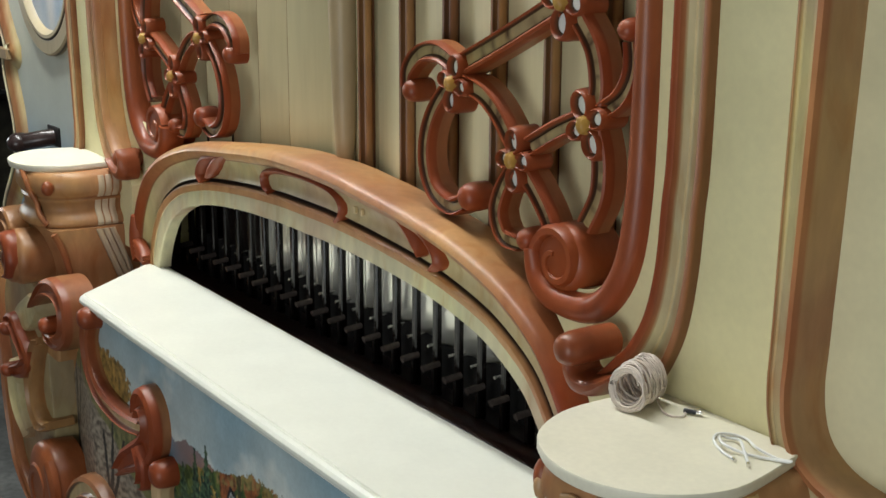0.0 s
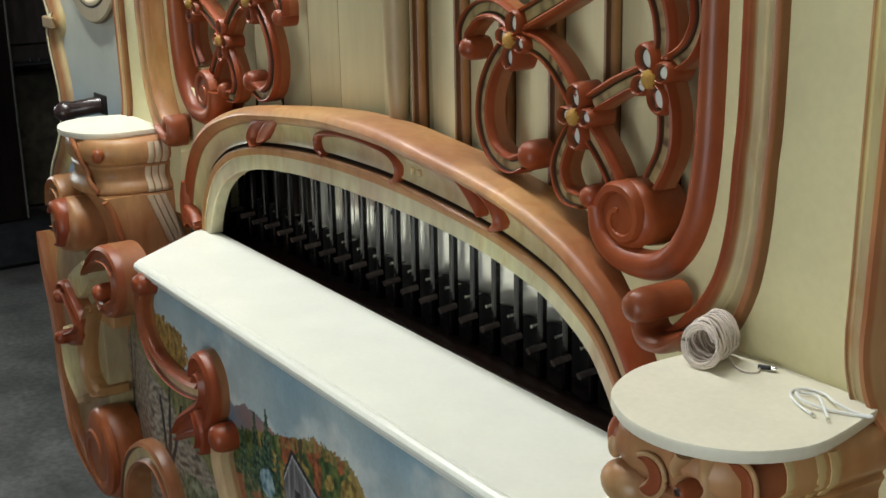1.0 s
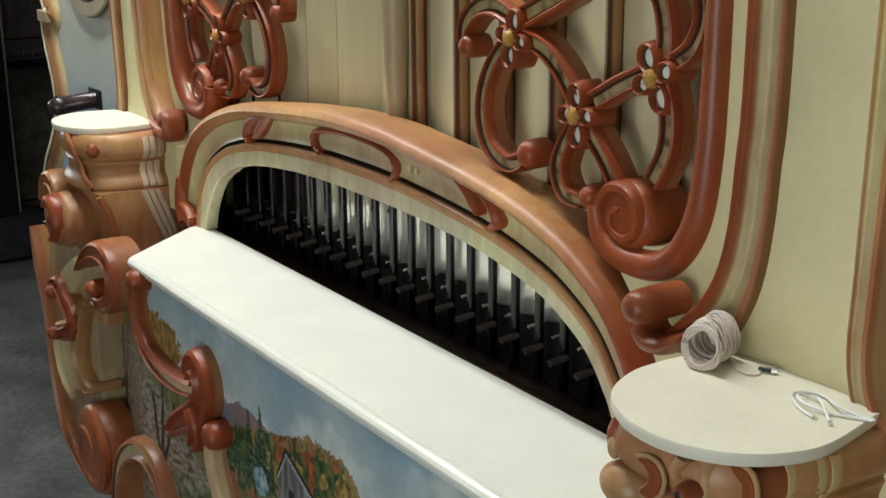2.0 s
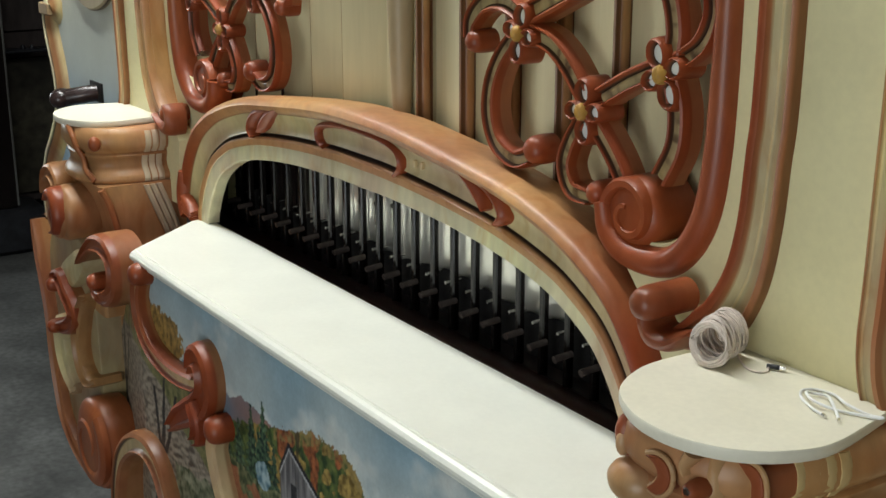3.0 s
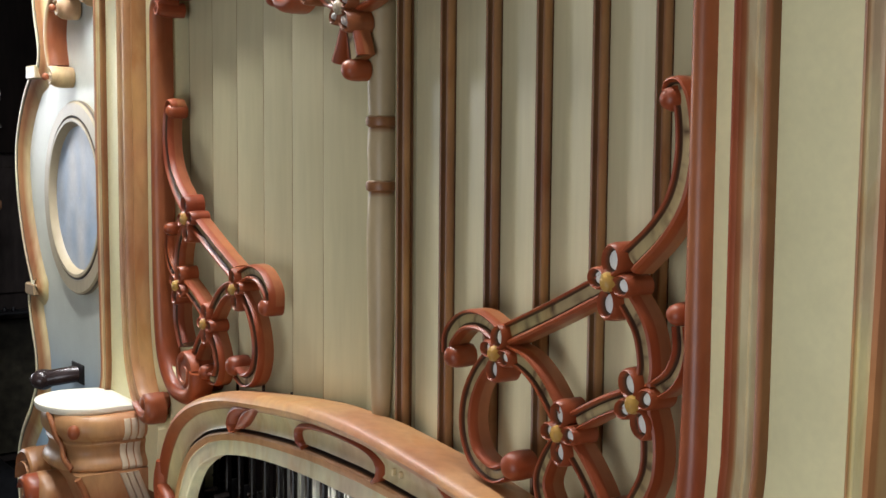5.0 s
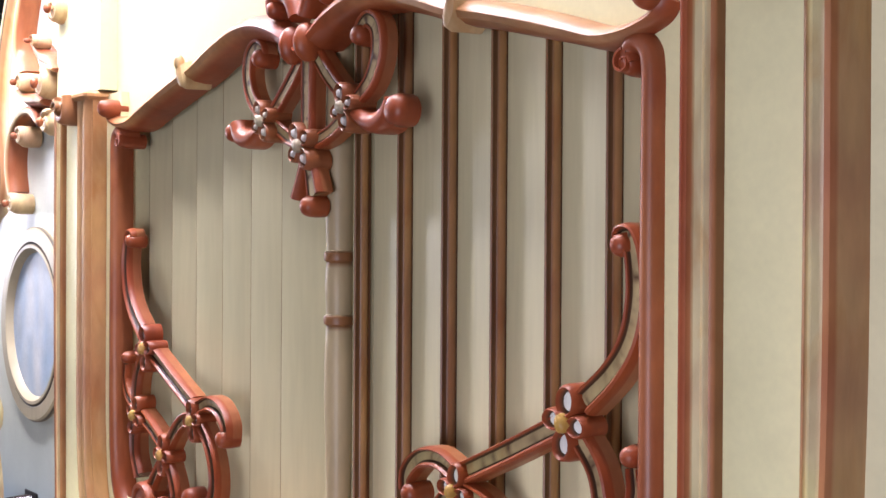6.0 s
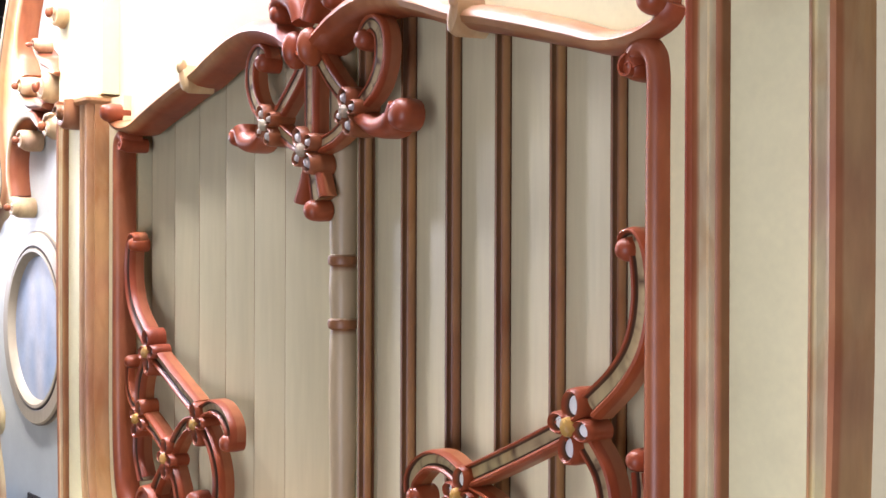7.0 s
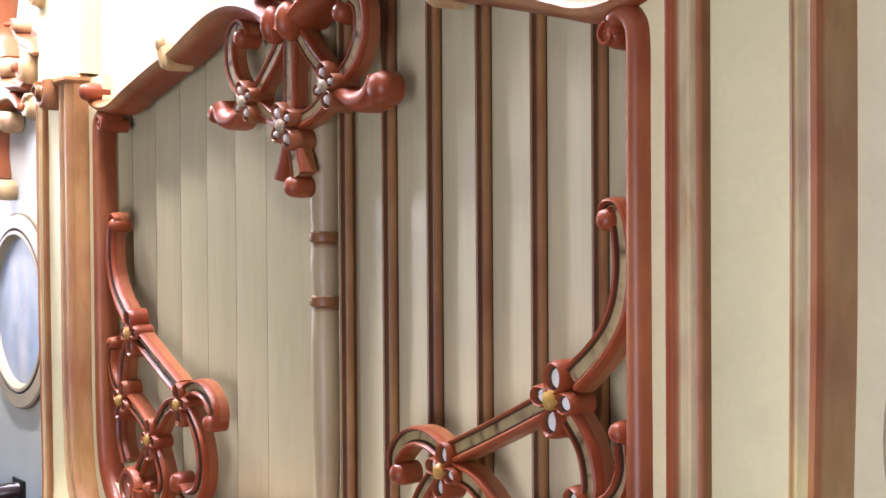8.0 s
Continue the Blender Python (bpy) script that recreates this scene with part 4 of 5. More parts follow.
def landscape(x, z):
    """Oil-painted autumn valley: sky, far hills, pines, a grey mill, bright trees and a stony bank."""
    f = lambda s, o=0.0: noise.noise((x * s + o, 3.7 + o, z * s))
    leafy = lambda s, o: noise.noise((x * s + o, o, z * s * 0.8)) + 0.6 * noise.noise((x * s * 2.3, o + 4, z * s * 2.0))
    # sky: deeper blue above, soft cloud banks rising to the right, pale haze at the hills
    col = mixed((0.48, 0.55, 0.55), (0.27, 0.39, 0.46), (z - 0.80) * 6.5 + f(5) * 0.9)
    bank = noise.noise((x * 5.5 - z * 4, 5.0, z * 11 - x * 2)) + 0.45 * f(19, 6.0) + 0.25 * f(50, 7.0)
    col = mixed(col, (0.74, 0.74, 0.69), bank * 1.5 + 0.02)
    # hills: blue far ridge, brown near one
    ridge = float(np.interp(x, (-0.30, -0.16, -0.134, -0.105, -0.065, -0.024, 0.009, 0.066, 0.13), (0.80, 0.802, 0.806, 0.795, 0.813, 0.810, 0.806, 0.800, 0.78))) + 0.003 * f(60)
    if z < ridge and -0.30 < x < 0.13:
        col = mixed((0.16, 0.20, 0.25), (0.30, 0.17, 0.14), 0.35 + 8 * (x + 0.075) + f(18) * 0.7)
        col = mixed(col, (0.12, 0.17, 0.16), (ridge - z - 0.025) * 20)
    # mixed wood with a ragged, spiky top
    tip = 0.012 * max(0, f(150, 2.0)) + 0.010 * abs(f(46, 9.0))
    line = float(np.interp(x, (-0.20, -0.092, 0.031, 0.076, 0.13, 0.171, 0.219, 0.274, 0.307, 0.318, 0.33), (0.72, 0.758, 0.795, 0.808, 0.822, 0.836, 0.839, 0.838, 0.818, 0.79, 0.60))) + tip
    if -0.20 < x < 0.33 and z < line:
        g = leafy(70, 8.0)
        col = mixed((0.025, 0.055, 0.018), (0.15, 0.19, 0.05), 0.40 + g * 0.75)
        hue = f(17, 3.0) + 0.5 * f(44, 23.0)
        if hue > 0.12 and x > 0.06:
            col = mixed((0.10, 0.035, 0.015), (0.42, 0.13, 0.045), 0.45 + leafy(95, 4.0) * 0.8)
        elif hue < -0.14 and x > -0.02:
            col = mixed((0.13, 0.085, 0.02), (0.50, 0.35, 0.10), 0.42 + leafy(90, 14.0) * 0.8)
        if line - z < 0.02 and x > 0.05:
            col = mixed(col, (0.30, 0.22, 0.08), 0.45 + f(120, 5.0))
        if noise.noise((x * 60, 2.0, z * 9)) > 0.42:
            col = mixed(col, (0.03, 0.025, 0.02), 0.7)
    # pines in drooping tiers with pale needle tips
    for px_, top, w in ((-0.030, 0.811, 0.036), (0.012, 0.830, 0.040), (-0.078, 0.772, 0.05), (0.046, 0.775, 0.03), (-0.125, 0.750, 0.05), (-0.005, 0.775, 0.04)):
        d = top - z
        tier = d * 62 + abs(x - px_) * 26
        if 0 < d < 0.19 and abs(x - px_) < 0.002 + w * d / 0.15 * (0.45 + 0.65 * (tier % 1)) + 0.004 * f(140):
            col = mixed((0.008, 0.03, 0.022), (0.12, 0.20, 0.10), (tier % 1) * 0.55 + f(150, 2.0) * 0.9)
    # shrubs before the wood
    if z < 0.70 + 0.02 * f(22) and -0.16 < x < 0.07:
        col = mixed((0.03, 0.055, 0.025), (0.24, 0.25, 0.12), 0.4 + leafy(85, 31.0) * 0.8)
        if f(30, 12.0) > 0.2:
            col = mixed(col, (0.40, 0.10, 0.05), 0.6)
    if math.hypot(x - 0.004, (z - 0.706) * 1.1) < 0.024 + 0.008 * f(40):
        col = mixed((0.08, 0.17, 0.22), (0.36, 0.48, 0.52), 0.5 + f(90) * 1.2)
    # mill: weathered gable boards under a dark roof edge
    roof = 0.797 - (0.097 - x) * 1.5 if x < 0.097 else 0.797 - (x - 0.097) * 0.53
    if 0.066 < x < 0.20 and 0.56 < z < roof:
        col = mixed((0.10, 0.095, 0.10), (0.30, 0.29, 0.29), 0.5 + noise.noise((x * 190, 1.0, z * 14)) * 1.2)
        if z > roof - 0.009:
            col = (0.025, 0.025, 0.03)
        elif z > roof - 0.014:
            col = (0.42, 0.42, 0.42)
        if 0.10 < x < 0.118 and 0.70 < z < 0.735:
            col = (0.03, 0.03, 0.035)
    # stony bank, grass strip, gold tree and bare trunks
    if x < -0.15:
        slope = float(np.interp(x, (-0.86, -0.62, -0.53, -0.42, -0.30, -0.15), (0.82, 0.805, 0.80, 0.79, 0.762, 0.70))) + 0.010 * f(40)
        if z < slope:
            grass = float(np.interp(x, (-0.86, -0.60, -0.53, -0.42, -0.30, -0.15), (0.74, 0.742, 0.744, 0.715, 0.66, 0.60))) + 0.012 * f(18)
            if z > grass:
                col = mixed((0.09, 0.10, 0.035), (0.32, 0.28, 0.11), 0.45 + leafy(60, 7.0) * 0.6)
            else:
                g = noise.noise((x * 40 + z * 34, 9.0, z * 110 - x * 30)) + 0.5 * noise.noise((x * 120, 2.0, z * 150))
                col = mixed((0.36, 0.30, 0.23), (0.10, 0.075, 0.055), 0.42 + g * 1.1)
        d = math.hypot((x + 0.385) / 1.15, (z - 0.818) / 0.62)
        if d < 0.078 + 0.030 * f(32) + 0.026 * f(100, 2.0):
            col = mixed((0.13, 0.09, 0.03), (0.46, 0.28, 0.08), 0.48 + leafy(80, 4.0) * 0.9)
        if -0.66 < x < -0.48 and z > 0.755 and z < 0.83 + 0.02 * f(40) and f(26, 6.0) > -0.12:
            col = mixed((0.07, 0.07, 0.03), (0.34, 0.13, 0.06), 0.45 + leafy(75, 16.0) * 0.9)
        for tx, lean, top in ((-0.775, 0.33, 0.80), (-0.755, 0.62, 0.78), (-0.765, 0.12, 0.83), (-0.418, 0.18, 0.74), (-0.405, 0.52, 0.715), (-0.43, -0.12, 0.70)):
            if abs(x - tx - lean * (z - 0.585) - 0.004 * f(30, tx)) < 0.0055 * (1.5 - (z - 0.55) * 3.5) and z < top:
                col = (0.03, 0.026, 0.024)
        if x > -0.36 and z < 0.60 + 0.03 * f(20):
            col = mixed((0.05, 0.07, 0.03), (0.30, 0.29, 0.19), 0.45 + leafy(60, 3.0) * 0.9)
    return col


def base_panel():
    nx, nz = 700, 240
    xs, zs = np.linspace(-0.86, 1.00, nx), np.linspace(0.36, 0.924, nz)
    verts = []
    for z in zs:
        for x in xs:
            # beyond the shelf's corner the panel falls back and stops lower
            low = max(0.0, -0.50 - x)
            verts.append((x, -0.196 + 0.22 * low, min(z, 0.924 - 0.8 * low)))
    cols = [(*landscape(x, z), 1.0) for z in zs for x in xs]
    faces = [(i * nx + j, i * nx + j + 1, (i + 1) * nx + j + 1, (i + 1) * nx + j) for i in range(nz - 1) for j in range(nx - 1)]
    me = bpy.data.meshes.new("painted_panel")
    me.from_pydata(verts, [], faces)
    a = me.color_attributes.new("paint", "FLOAT_COLOR", "POINT")
    a.data.foreach_set("color", np.array(cols, np.float32).ravel())
    me.materials.append(picture_paint)
    ob = new("painted_panel", me)
    ob.parent = organ
    tagged(ob, "base panel painted with an autumn valley in oils")
    part("panel_board", Shape().box(-0.50, 1.25, -0.193, -0.16, 0.33, 0.922, TAN), carved, organ)
    part("base_case", Shape().box(-0.98, 1.30, -0.12, 0.55, 0.02, 0.84, BROWN, 0.006), carved, organ, "brown base case of the organ")


base_panel()


def base_scrolls(side):
    root = Shape(side)
    root.box(0.62, 1.0, -0.13, -0.122, 0.33, 0.80, TAN, 0.003)
    group = part("base_carving", root, carved, organ, "large carved scrolls, tan, cream and red, framing the painted base")

    def band(pts, half, y, tone, ends=(), cream=True):
        c2 = PALE if cream else tone
        flank = mixed(tone, mixed(TAN, BROWN, 0.4), 0.65)
        prof = [(-1, 0.06, flank), (-1, 0.012, flank), (-1, 0.008, tone), (-0.85, -0.004, tone), (-0.55, -0.008, tone), (-0.45, -0.003, DARK if cream else tone), (-0.35, 0.0, c2), (0.35, 0.0, c2), (0.45, -0.003, tone), (0.6, -0.010, tone), (0.85, -0.006, tone), (1, 0.008, tone), (1, 0.012, flank), (1, 0.06, flank)]
        s = Shape(side).sweep(smooth_path(pts, 6), prof, half, y)
        for x, z, r in ends:
            knob(s, x, z, r, y - 0.012, 0.07, RED)
        part("scroll", s, carved, group)

    tan2 = mixed(RED, TAN, 0.7)
    warm = mixed(RED, TAN, 0.15)
    # backing board of the lower corner
    corner = smooth_path([(0.93, 0.890), (1.03, 0.868), (1.085, 0.80), (1.085, 0.70), (1.070, 0.62), (1.062, 0.53), (1.035, 0.46), (0.99, 0.40), (0.92, 0.355)], 5)
    part("corner_board", Shape(side).slab([tuple(p) for p in corner] + [(0.78, 0.355), (0.80, 0.80), (0.85, 0.865)], -0.182, -0.13, mixed(KHAKI, BROWN, 0.35), 0.006), carved, group, "dull khaki backing board")
    band([(1.130, 0.86), (1.118, 0.79), (1.087, 0.70), (1.074, 0.636), (1.071, 0.578), (1.060, 0.507), (1.030, 0.427), (0.957, 0.379), (0.880, 0.357)], [0.006, 0.016, 0.018, 0.018, 0.020, 0.022, 0.022, 0.020, 0.008], -0.195, mixed(warm, mixed(TAN, BROWN, 0.4), 0.4), (), False)
    band([(0.985, 0.665), (1.002, 0.631), (0.995, 0.586), (0.971, 0.557), (0.927, 0.528)], [0.022, 0.034, 0.036, 0.034, 0.02], -0.197, mixed(KHAKI, PALE, 0.35), (), False)
    band([(0.795, 0.770), (0.836, 0.718), (0.862, 0.661), (0.852, 0.612), (0.819, 0.588), (0.778, 0.593)], [0.010, 0.020, 0.022, 0.022, 0.020, 0.008], -0.203, mixed(TAN, BROWN, 0.25), (), False)
    # small red curl
    band([(0.935, 0.758), (0.962, 0.772), (0.925, 0.782), (0.892, 0.758), (0.858, 0.738), (0.845, 0.715), (0.880, 0.688), (0.940, 0.668), (0.985, 0.658)], [0.008, 0.014, 0.018, 0.020, 0.022, 0.022, 0.020, 0.015, 0.006], -0.212, RED, ((0.945, 0.762, 0.016), (0.965, 0.664, 0.016)), False)
    # drum with a red eye below the console
    s = Shape(side)
    volute(s, 0.876, 0.930, 0.062, -0.218, 0.085, 0.5, 1.3, -1, mixed(TAN, BROWN, 0.35))
    s.sweep(smooth_path([(0.906, 0.955), (0.886, 0.973), (0.859, 0.962), (0.849, 0.930), (0.859, 0.902), (0.881, 0.892)], 6), [(u, d, RED) for u, d, c in ROUND], [0.004, 0.012, 0.017, 0.018, 0.013, 0.004], -0.228)
    s.blob(0.884, -0.222, 0.928, 0.016, 0.012, 0.022, mixed(RED, BROWN, 0.4))
    part("scroll", s, carved, group, "tan drum scroll with a red eye")
    band([(1.040, 0.941), (1.020, 0.981), (0.975, 0.996), (0.940, 0.976), (0.940, 0.931), (0.975, 0.896), (1.025, 0.891)], [0.006, 0.016, 0.018, 0.018, 0.018, 0.016, 0.006], -0.195, tan2, (), False)
    # red comma with a cream fold under the shelf's corner
    leaf_ = smooth_path([(0.842, 0.860), (0.790, 0.853), (0.799, 0.822), (0.875, 0.769), (0.950, 0.763), (0.935, 0.808), (0.842, 0.860)], 5)[:-1]
    part("scroll", Shape(side).slab([tuple(q) for q in leaf_], -0.204, -0.15, mixed(KHAKI, PALE, 0.4), 0.010), carved, group, "pale tan leaf behind the comma scroll")
    band([(0.800, 0.845), (0.747, 0.884), (0.700, 0.907), (0.645, 0.915), (0.606, 0.902), (0.594, 0.872), (0.604, 0.838), (0.648, 0.810), (0.698, 0.806), (0.712, 0.826), (0.685, 0.842)], [0.004, 0.012, 0.018, 0.021, 0.021, 0.020, 0.019, 0.018, 0.015, 0.012, 0.006], -0.206, warm, ((0.686, 0.836, 0.017),), False)
    # floor volute
    s = Shape(side)
    volute(s, 0.765, 0.468, 0.104, -0.226, 0.07, 2.2, 1.25, 1, warm)
    part("scroll", s, carved, group, "large red volute near the floor")
    # sweep beside the landscape
    band([(0.430, 0.920), (0.452, 0.878), (0.446, 0.830), (0.405, 0.790), (0.340, 0.776), (0.272, 0.777), (0.208, 0.787)], [0.016, 0.016, 0.017, 0.018, 0.018, 0.018, 0.016], -0.212, mixed(RED, TAN, 0.1), ((0.428, 0.918, 0.021),))
    band([(0.205, 0.815), (0.196, 0.838), (0.172, 0.846), (0.152, 0.828), (0.150, 0.795), (0.172, 0.765), (0.220, 0.735), (0.270, 0.708), (0.312, 0.675)], [0.012, 0.020, 0.026, 0.029, 0.030, 0.029, 0.028, 0.022, 0.010], -0.220, RED, (), False)
    band([(0.190, 0.765), (0.172, 0.735), (0.176, 0.708), (0.192, 0.695)], [0.012, 0.016, 0.016, 0.008], -0.226, RED, (), False)
    band([(0.118, 0.740), (0.138, 0.705), (0.128, 0.665), (0.105, 0.62), (0.06, 0.55), (0.0, 0.50)], [0.014, 0.017, 0.018, 0.018, 0.018, 0.018], -0.214, PALE, (), False)
    s = Shape(side)
    knob(s, 0.116, 0.742, 0.024, -0.226, 0.07, RED)
    part("scroll", s, carved, group)
    band([(0.655, 0.36), (0.640, 0.43), (0.605, 0.50), (0.540, 0.553), (0.465, 0.575), (0.405, 0.556), (0.365, 0.50), (0.34, 0.42), (0.33, 0.36)], [0.024] * 9, -0.214, mixed(RED, TAN, 0.5))


base_scrolls(-1)

# ---- hammer work inside the arch
rng = random.Random(4)
mech = part("hammer_rail", Shape().box(-0.70, 0.70, 0.014, 0.060, 0.905, 0.934, DARK, 0.004), red_wood, organ, "dark mahogany rail of the hammer work")
part("hammer_bed", Shape().box(-0.72, 0.72, 0.061, 0.30, 0.88, 0.926, DARK, 0.004), black_wood, mech, "black bed under the hammers")
for k in range(25):
    x = -0.680 + 0.0540 * k
    part("hammer_rod", Shape().box(x - 0.0055, x + 0.0055, 0.064, 0.075, 0.925, 1.22, DARK, 0.002), rod_wood, mech)
    tilt = rng.uniform(-0.0015, 0.0015)
    part("hammer_peg", Shape().tube([(x + 0.012, 0.036, 0.9745 + tilt), (x + 0.012, 0.038, 0.975 + tilt), (x + 0.012, 0.062, 0.977 + tilt), (x + 0.012, 0.064, 0.977 + tilt)], 0.0052, seg=10), peg_wood, mech, "greyed wooden peg")
    part("peg_stem", Shape().box(x + 0.009, x + 0.015, 0.052, 0.060, 0.926, 0.974, DARK, 0.0015), rod_wood, mech)
    part("steel_pin", Shape().tube([(x + 0.026, 0.072, 0.992), (x + 0.026, 0.101, 0.993)], 0.0027), steel, mech, "bright steel pin")
    if -0.60 < x < 0.66:
        sway = rng.uniform(-0.0006, 0.0006)
        bar = Shape()
        bar.rings([[(x + 0.0015, 0.112 + sway, z), (x + 0.0275, 0.1116, z), (x + 0.0525, 0.112 - sway, z), (x + 0.0525, 0.118, z), (x + 0.0015, 0.118, z)] for z in (0.927, 0.99, 1.06, 1.20)], [[WHITE] * 5] * 4)
        # plates at the left end are coloured black for the shade they stand in
        pale = x > -0.43
        ob = part("chime_bar", bar, chime_plate if pale else black_wood, mech, "pale nickel chime plate" if pale else "chime plate coloured black for the unlit end", 60)
        if x < -0.1:
            zs_ = 1.006 + 0.13 * (x + 0.563)
            part("screw_head", Shape().lathe_y(x + 0.0275, zs_, [(0.0045, 0.113, DARK), (0.0045, 0.109, DARK), (0.003, 0.1075, DARK), (0.001, 0.1075, DARK)], 12), black_wood if pale else steel, ob)
felt = Shape()
rows_ = []
for k in range(120):
    x = -0.70 + 1.40 * k / 119
    z = 0.986 + 0.006 * math.sin(x * 19) + 0.007 * abs(math.sin((x + 0.675) * math.pi / 0.0545)) + 0.010 * x
    rows_.append([(x, 0.1000, 0.926), (x, 0.1005, z - 0.004), (x, 0.1030, z), (x, 0.1075, z - 0.003), (x, 0.1090, 0.926)])
felt.rings(rows_, [[DARK] * 5] * 120)
part("felt_strip", felt, felt_cloth, mech, "black felt strip with an uneven edge")
part("inner_case", Shape().box(-0.75, 0.75, 0.302, 0.32, 0.9, 1.24, DARK, 0.002), black_wood, mech)
part("inner_cheek", Shape().box(-0.76, -0.72, 0.03, 0.32, 0.9, 1.24, DARK, 0.002), black_wood, mech)
part("inner_cheek", Shape().box(0.72, 0.76, 0.03, 0.32, 0.9, 1.24, DARK, 0.002), black_wood, mech)
part("inner_roof", Shape().box(-0.76, 0.76, 0.127, 0.32, 1.215, 1.235, DARK, 0.002), black_wood, mech)
part("case_back", Shape().box(-0.9, 0.9, 0.40, 0.55, 0.9, 2.95, BROWN, 0.004), carved, organ)
part("case_side", Shape().box(-0.92, -0.90, 0.08, 0.55, 0.9, 2.95, BROWN, 0.004), carved, organ)
part("case_side", Shape().box(0.90, 0.92, 0.08, 0.55, 0.9, 2.95, BROWN, 0.004), carved, organ)

# ---------------------------------------------------------------- things on the platform
coil = Shape()
R = 0.0228
for laps, scale, phase in ((17, 0.97, 0.0), (14, 0.88, 1.0), (10, 0.78, 2.0), (6, 0.69, 0.5)):
    pts = []
    for k in range(laps * 26):
        a = 2 * math.pi * k / 26 + phase
        lap = k / 26
        q = R * (scale + 0.035 * math.sin(lap * 2.3 + phase)) * (1 + 0.03 * math.sin(2 * a + lap))
        along = lap / laps * 0.050 + 0.0045 * math.sin(a + lap * 1.7)
        pts.append((0.812 - along * 0.38 + q * math.cos(a), -0.098 + along, 1.1490 + q * math.sin(a)))
    coil.tube(pts, 0.0012, seg=6)
coil.tube(smooth_path([(0.806, -0.052, 1.1285), (0.820, -0.060, 1.1262), (0.834, -0.068, 1.1262), (0.846, -0.068, 1.1262), (0.852, -0.060, 1.1264), (0.847, -0.052, 1.1275)], 6), 0.0010, seg=6)
cord = thing("string_coil", "coil of thin off-white string lying on the platform", "string", coil, cord_fibre)
part("metal_tip", Shape().tube([(0.845, -0.052, 1.1283), (0.857, -0.046, 1.1285)], 0.0023, seg=10), tin, cord, "dark metal end tip")
part("tip_collar", Shape().tube([(0.8565, -0.0463, 1.1285), (0.861, -0.044, 1.1285)], 0.0027, seg=10), steel, cord)

cable = Shape()
cable.tube(smooth_path([(0.985, -0.058, 1.1268), (0.972, -0.064, 1.1270), (0.950, -0.066, 1.1300), (0.928, -0.054, 1.1275), (0.910, -0.056, 1.1270), (0.903, -0.068, 1.1270), (0.914, -0.082, 1.1270), (0.935, -0.093, 1.1270), (0.951, -0.097, 1.1270)], 8), 0.0014, seg=8)
cable.tube(smooth_path([(0.985, -0.061, 1.1270), (0.970, -0.070, 1.1272), (0.950, -0.080, 1.1275), (0.930, -0.086, 1.1308), (0.914, -0.076, 1.1306), (0.916, -0.066, 1.1275), (0.930, -0.066, 1.1300), (0.950, -0.082, 1.1308), (0.966, -0.094, 1.1272)], 8), 0.0014, seg=8)
cab = thing("cable_loop", "folded white cable lying at the platform's rear corner", "cable", cable, cable_skin)
part("cable_ferrule", Shape().tube([(0.9505, -0.0968, 1.1270), (0.955, -0.0985, 1.1270)], 0.0019, seg=8), steel, cab)
part("cable_ferrule", Shape().tube([(0.9655, -0.0936, 1.1271), (0.969, -0.097, 1.1271)], 0.0019, seg=8), steel, cab)

# ---------------------------------------------------------------- dim workshop things beyond the organ
cab2 = thing("tool_cabinet", "tall dark workshop cabinet standing in shade", "cabinet")
part("cabinet_body", Shape().box(-4.90, -4.30, 0.25, 2.1, 0.12, 2.9, (1, 1, 1), 0.012), rust, cab2)
part("lower_panel", Shape().box(-4.30, -4.285, 0.45, 1.95, 0.17, 0.80, (1, 1, 1), 0.004), aged_panel, cab2, "old painted panel, mottled brown and olive")
part("upper_panel", Shape().box(-4.30, -4.285, 0.45, 1.95, 0.92, 1.50, (1, 1, 1), 0.004), rust, cab2)
part("ledge", Shape().box(-4.30, -4.20, 0.3, 2.0, 0.83, 0.845, (1, 1, 1), 0.005), tin, cab2, "narrow steel ledge")
part("tool_board", Shape().box(-4.30, -4.27, 0.4, 2.0, 1.56, 2.75, (1, 1, 1), 0.008), black_wood, cab2, "black tool board")
part("plinth", Shape().box(-4.88, -4.34, 0.3, 2.05, 0, 0.12, (1, 1, 1), 0.006), tin, cab2)
for y_, z_, r_ in ((0.66, 0.857, 0.010), (0.70, 0.855, 0.008), (0.79, 0.858, 0.011), (0.86, 0.854, 0.007)):
    nut = Shape().lathe_z(-4.235, y_, [(r_, z_ - 0.012, (1, 1, 1)), (r_ * 1.1, z_ - 0.002, (1, 1, 1)), (r_ * 0.6, z_ + 0.006, (1, 1, 1)), (r_ * 0.1, z_ + 0.007, (1, 1, 1))], 10)
    thing("metal_knob", "small dull metal knob lying on the cabinet ledge", "knob", nut, tin, "knobs on the ledge")
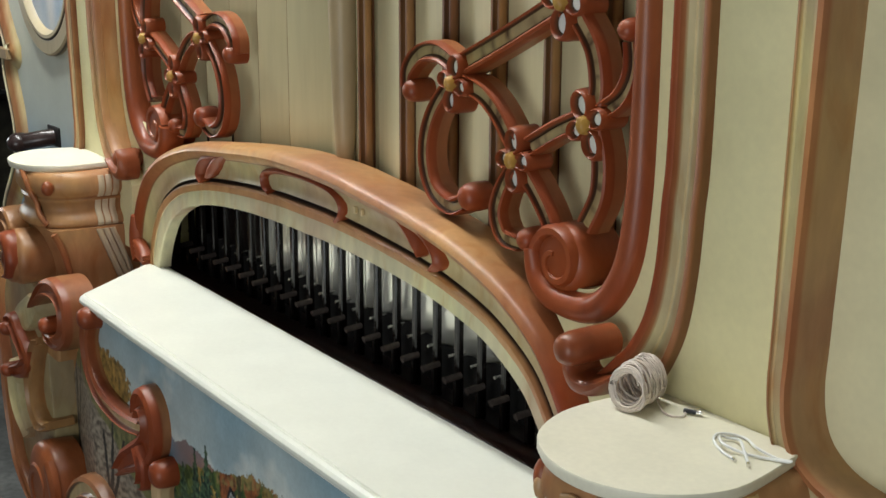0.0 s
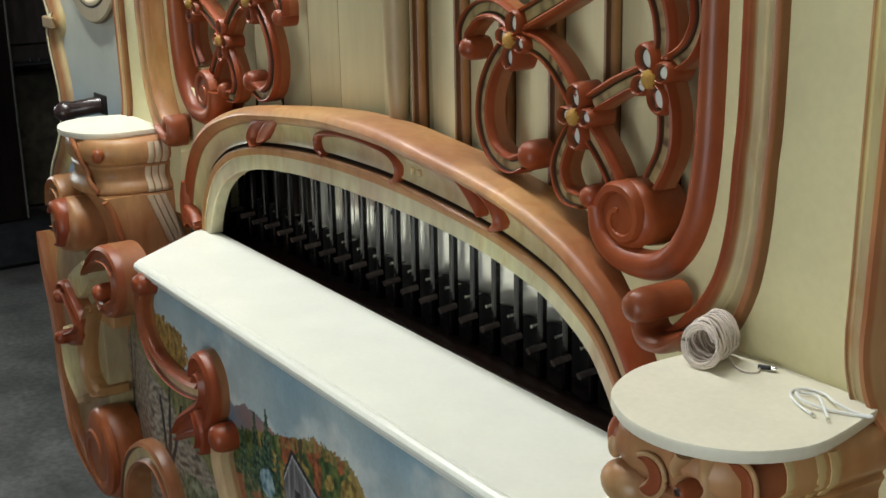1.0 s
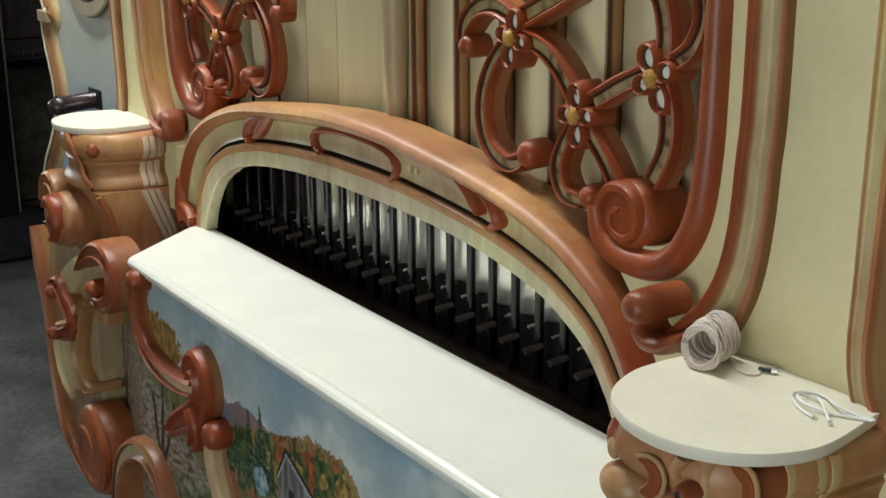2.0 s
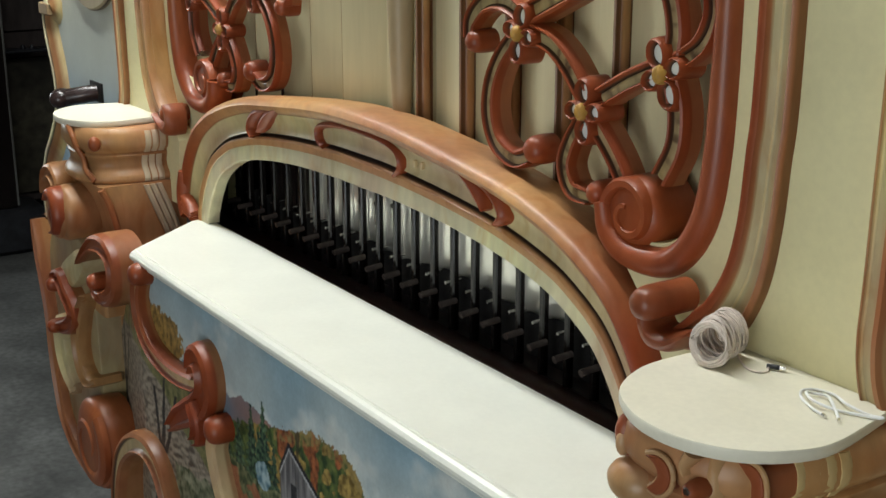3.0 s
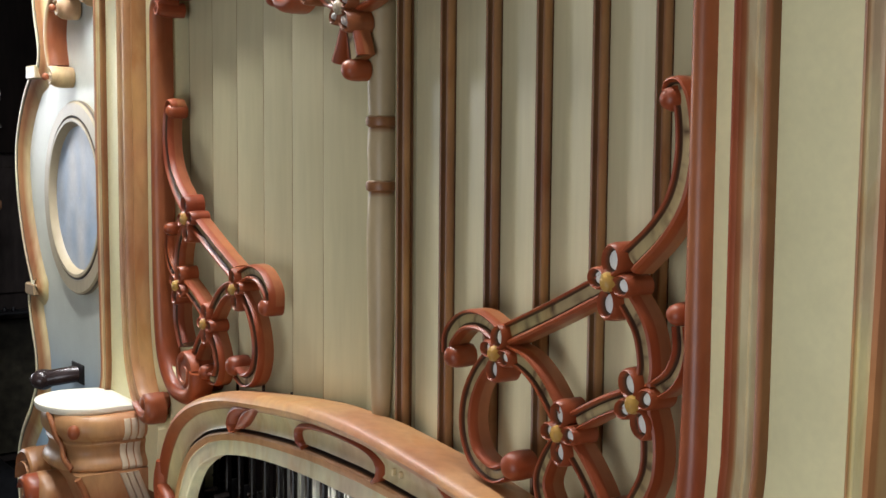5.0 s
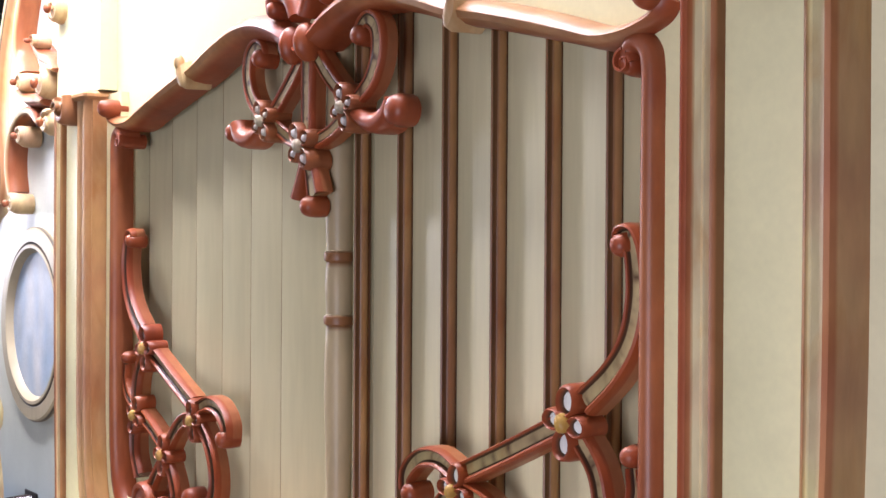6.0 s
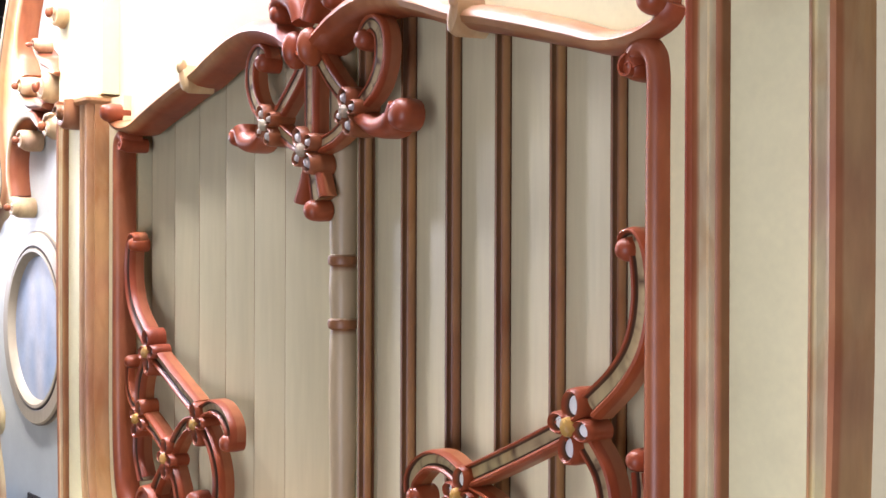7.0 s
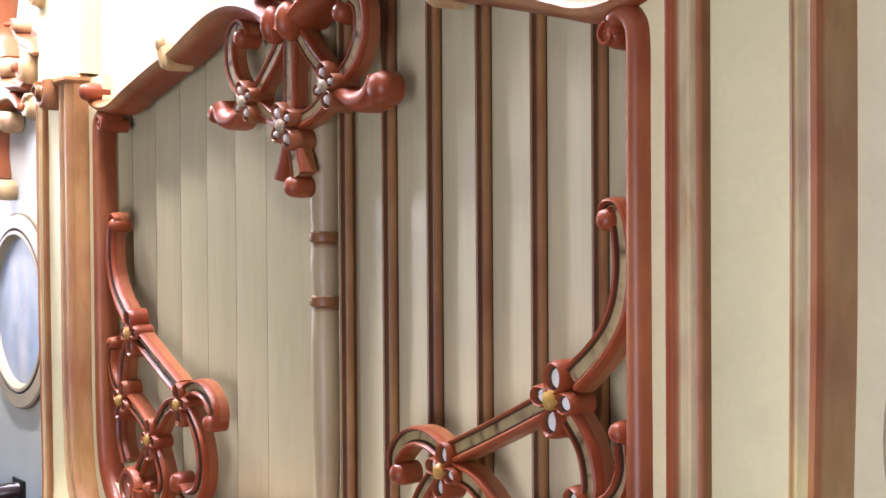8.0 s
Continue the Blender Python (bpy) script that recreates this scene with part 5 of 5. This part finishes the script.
stand = thing("steel_stand", "dark steel stand with a wooden handle and a heavy foot", "stand")
part("foot", Shape().box(-4.16, -3.86, 0.18, 0.62, 0.0, 0.19, (1, 1, 1), 0.02), tin, stand, "heavy dark foot")
part("upright", Shape().box(-4.02, -3.94, 0.30, 0.500, 0.19, 1.30, (1, 1, 1), 0.006), rod_wood, stand)
part("edge_strip", Shape().box(-3.9405, -3.935, 0.494, 0.503, 0.20, 1.305, (1, 1, 1), 0.001), steel, stand, "bright worn steel edge")
part("sleeve", Shape().box(-4.015, -3.945, 0.36, 0.496, 1.30, 1.425, (1, 1, 1), 0.006), steel, stand, "grey steel sleeve")
handle = part("handle", Shape().tube([(-3.95, 0.44, 1.352), (-3.942, 0.50, 1.351), (-3.935, 0.572, 1.349)], 0.021, seg=16), wood, stand, "worn wooden handle")
part("handle_bore", Shape().tube([(-3.9352, 0.5715, 1.349), (-3.9345, 0.5745, 1.349)], 0.011, seg=14), black_wood, handle)
hook = Shape().tube(smooth_path([(-4.25, 0.60, 1.681), (-4.25, 0.622, 1.735), (-4.25, 0.612, 1.80), (-4.25, 0.616, 1.85), (-4.25, 0.640, 1.868), (-4.25, 0.664, 1.85), (-4.25, 0.662, 1.80), (-4.25, 0.646, 1.735), (-4.25, 0.668, 1.681)], 6), 0.006, seg=8)
hk = thing("wire_hook", "bent steel wire hook hanging on the tool board", "hook", hook, steel)
part("nail", Shape().tube([(-4.275, 0.64, 1.872), (-4.235, 0.64, 1.876)], 0.005, seg=8), steel, hk)
for eye, z in (((-1.25, -0.34), 2.64), ((-0.2, -0.22), 3.2), ((0.5, -1.9), 3.2)):
    fix = thing("ceiling_light", "white fluorescent ceiling light fitting", "lamp", Shape().box(eye[0] - 0.65, eye[0] + 0.65, eye[1] - 0.1, eye[1] + 0.1, z, z + 0.07, (1, 1, 1), 0.01), white_paint, "ceiling lights")
    part("hanger", Shape().box(eye[0] - 0.01, eye[0] + 0.01, eye[1] - 0.01, eye[1] + 0.01, z + 0.07, 3.4, (1, 1, 1), 0.002), steel, fix)
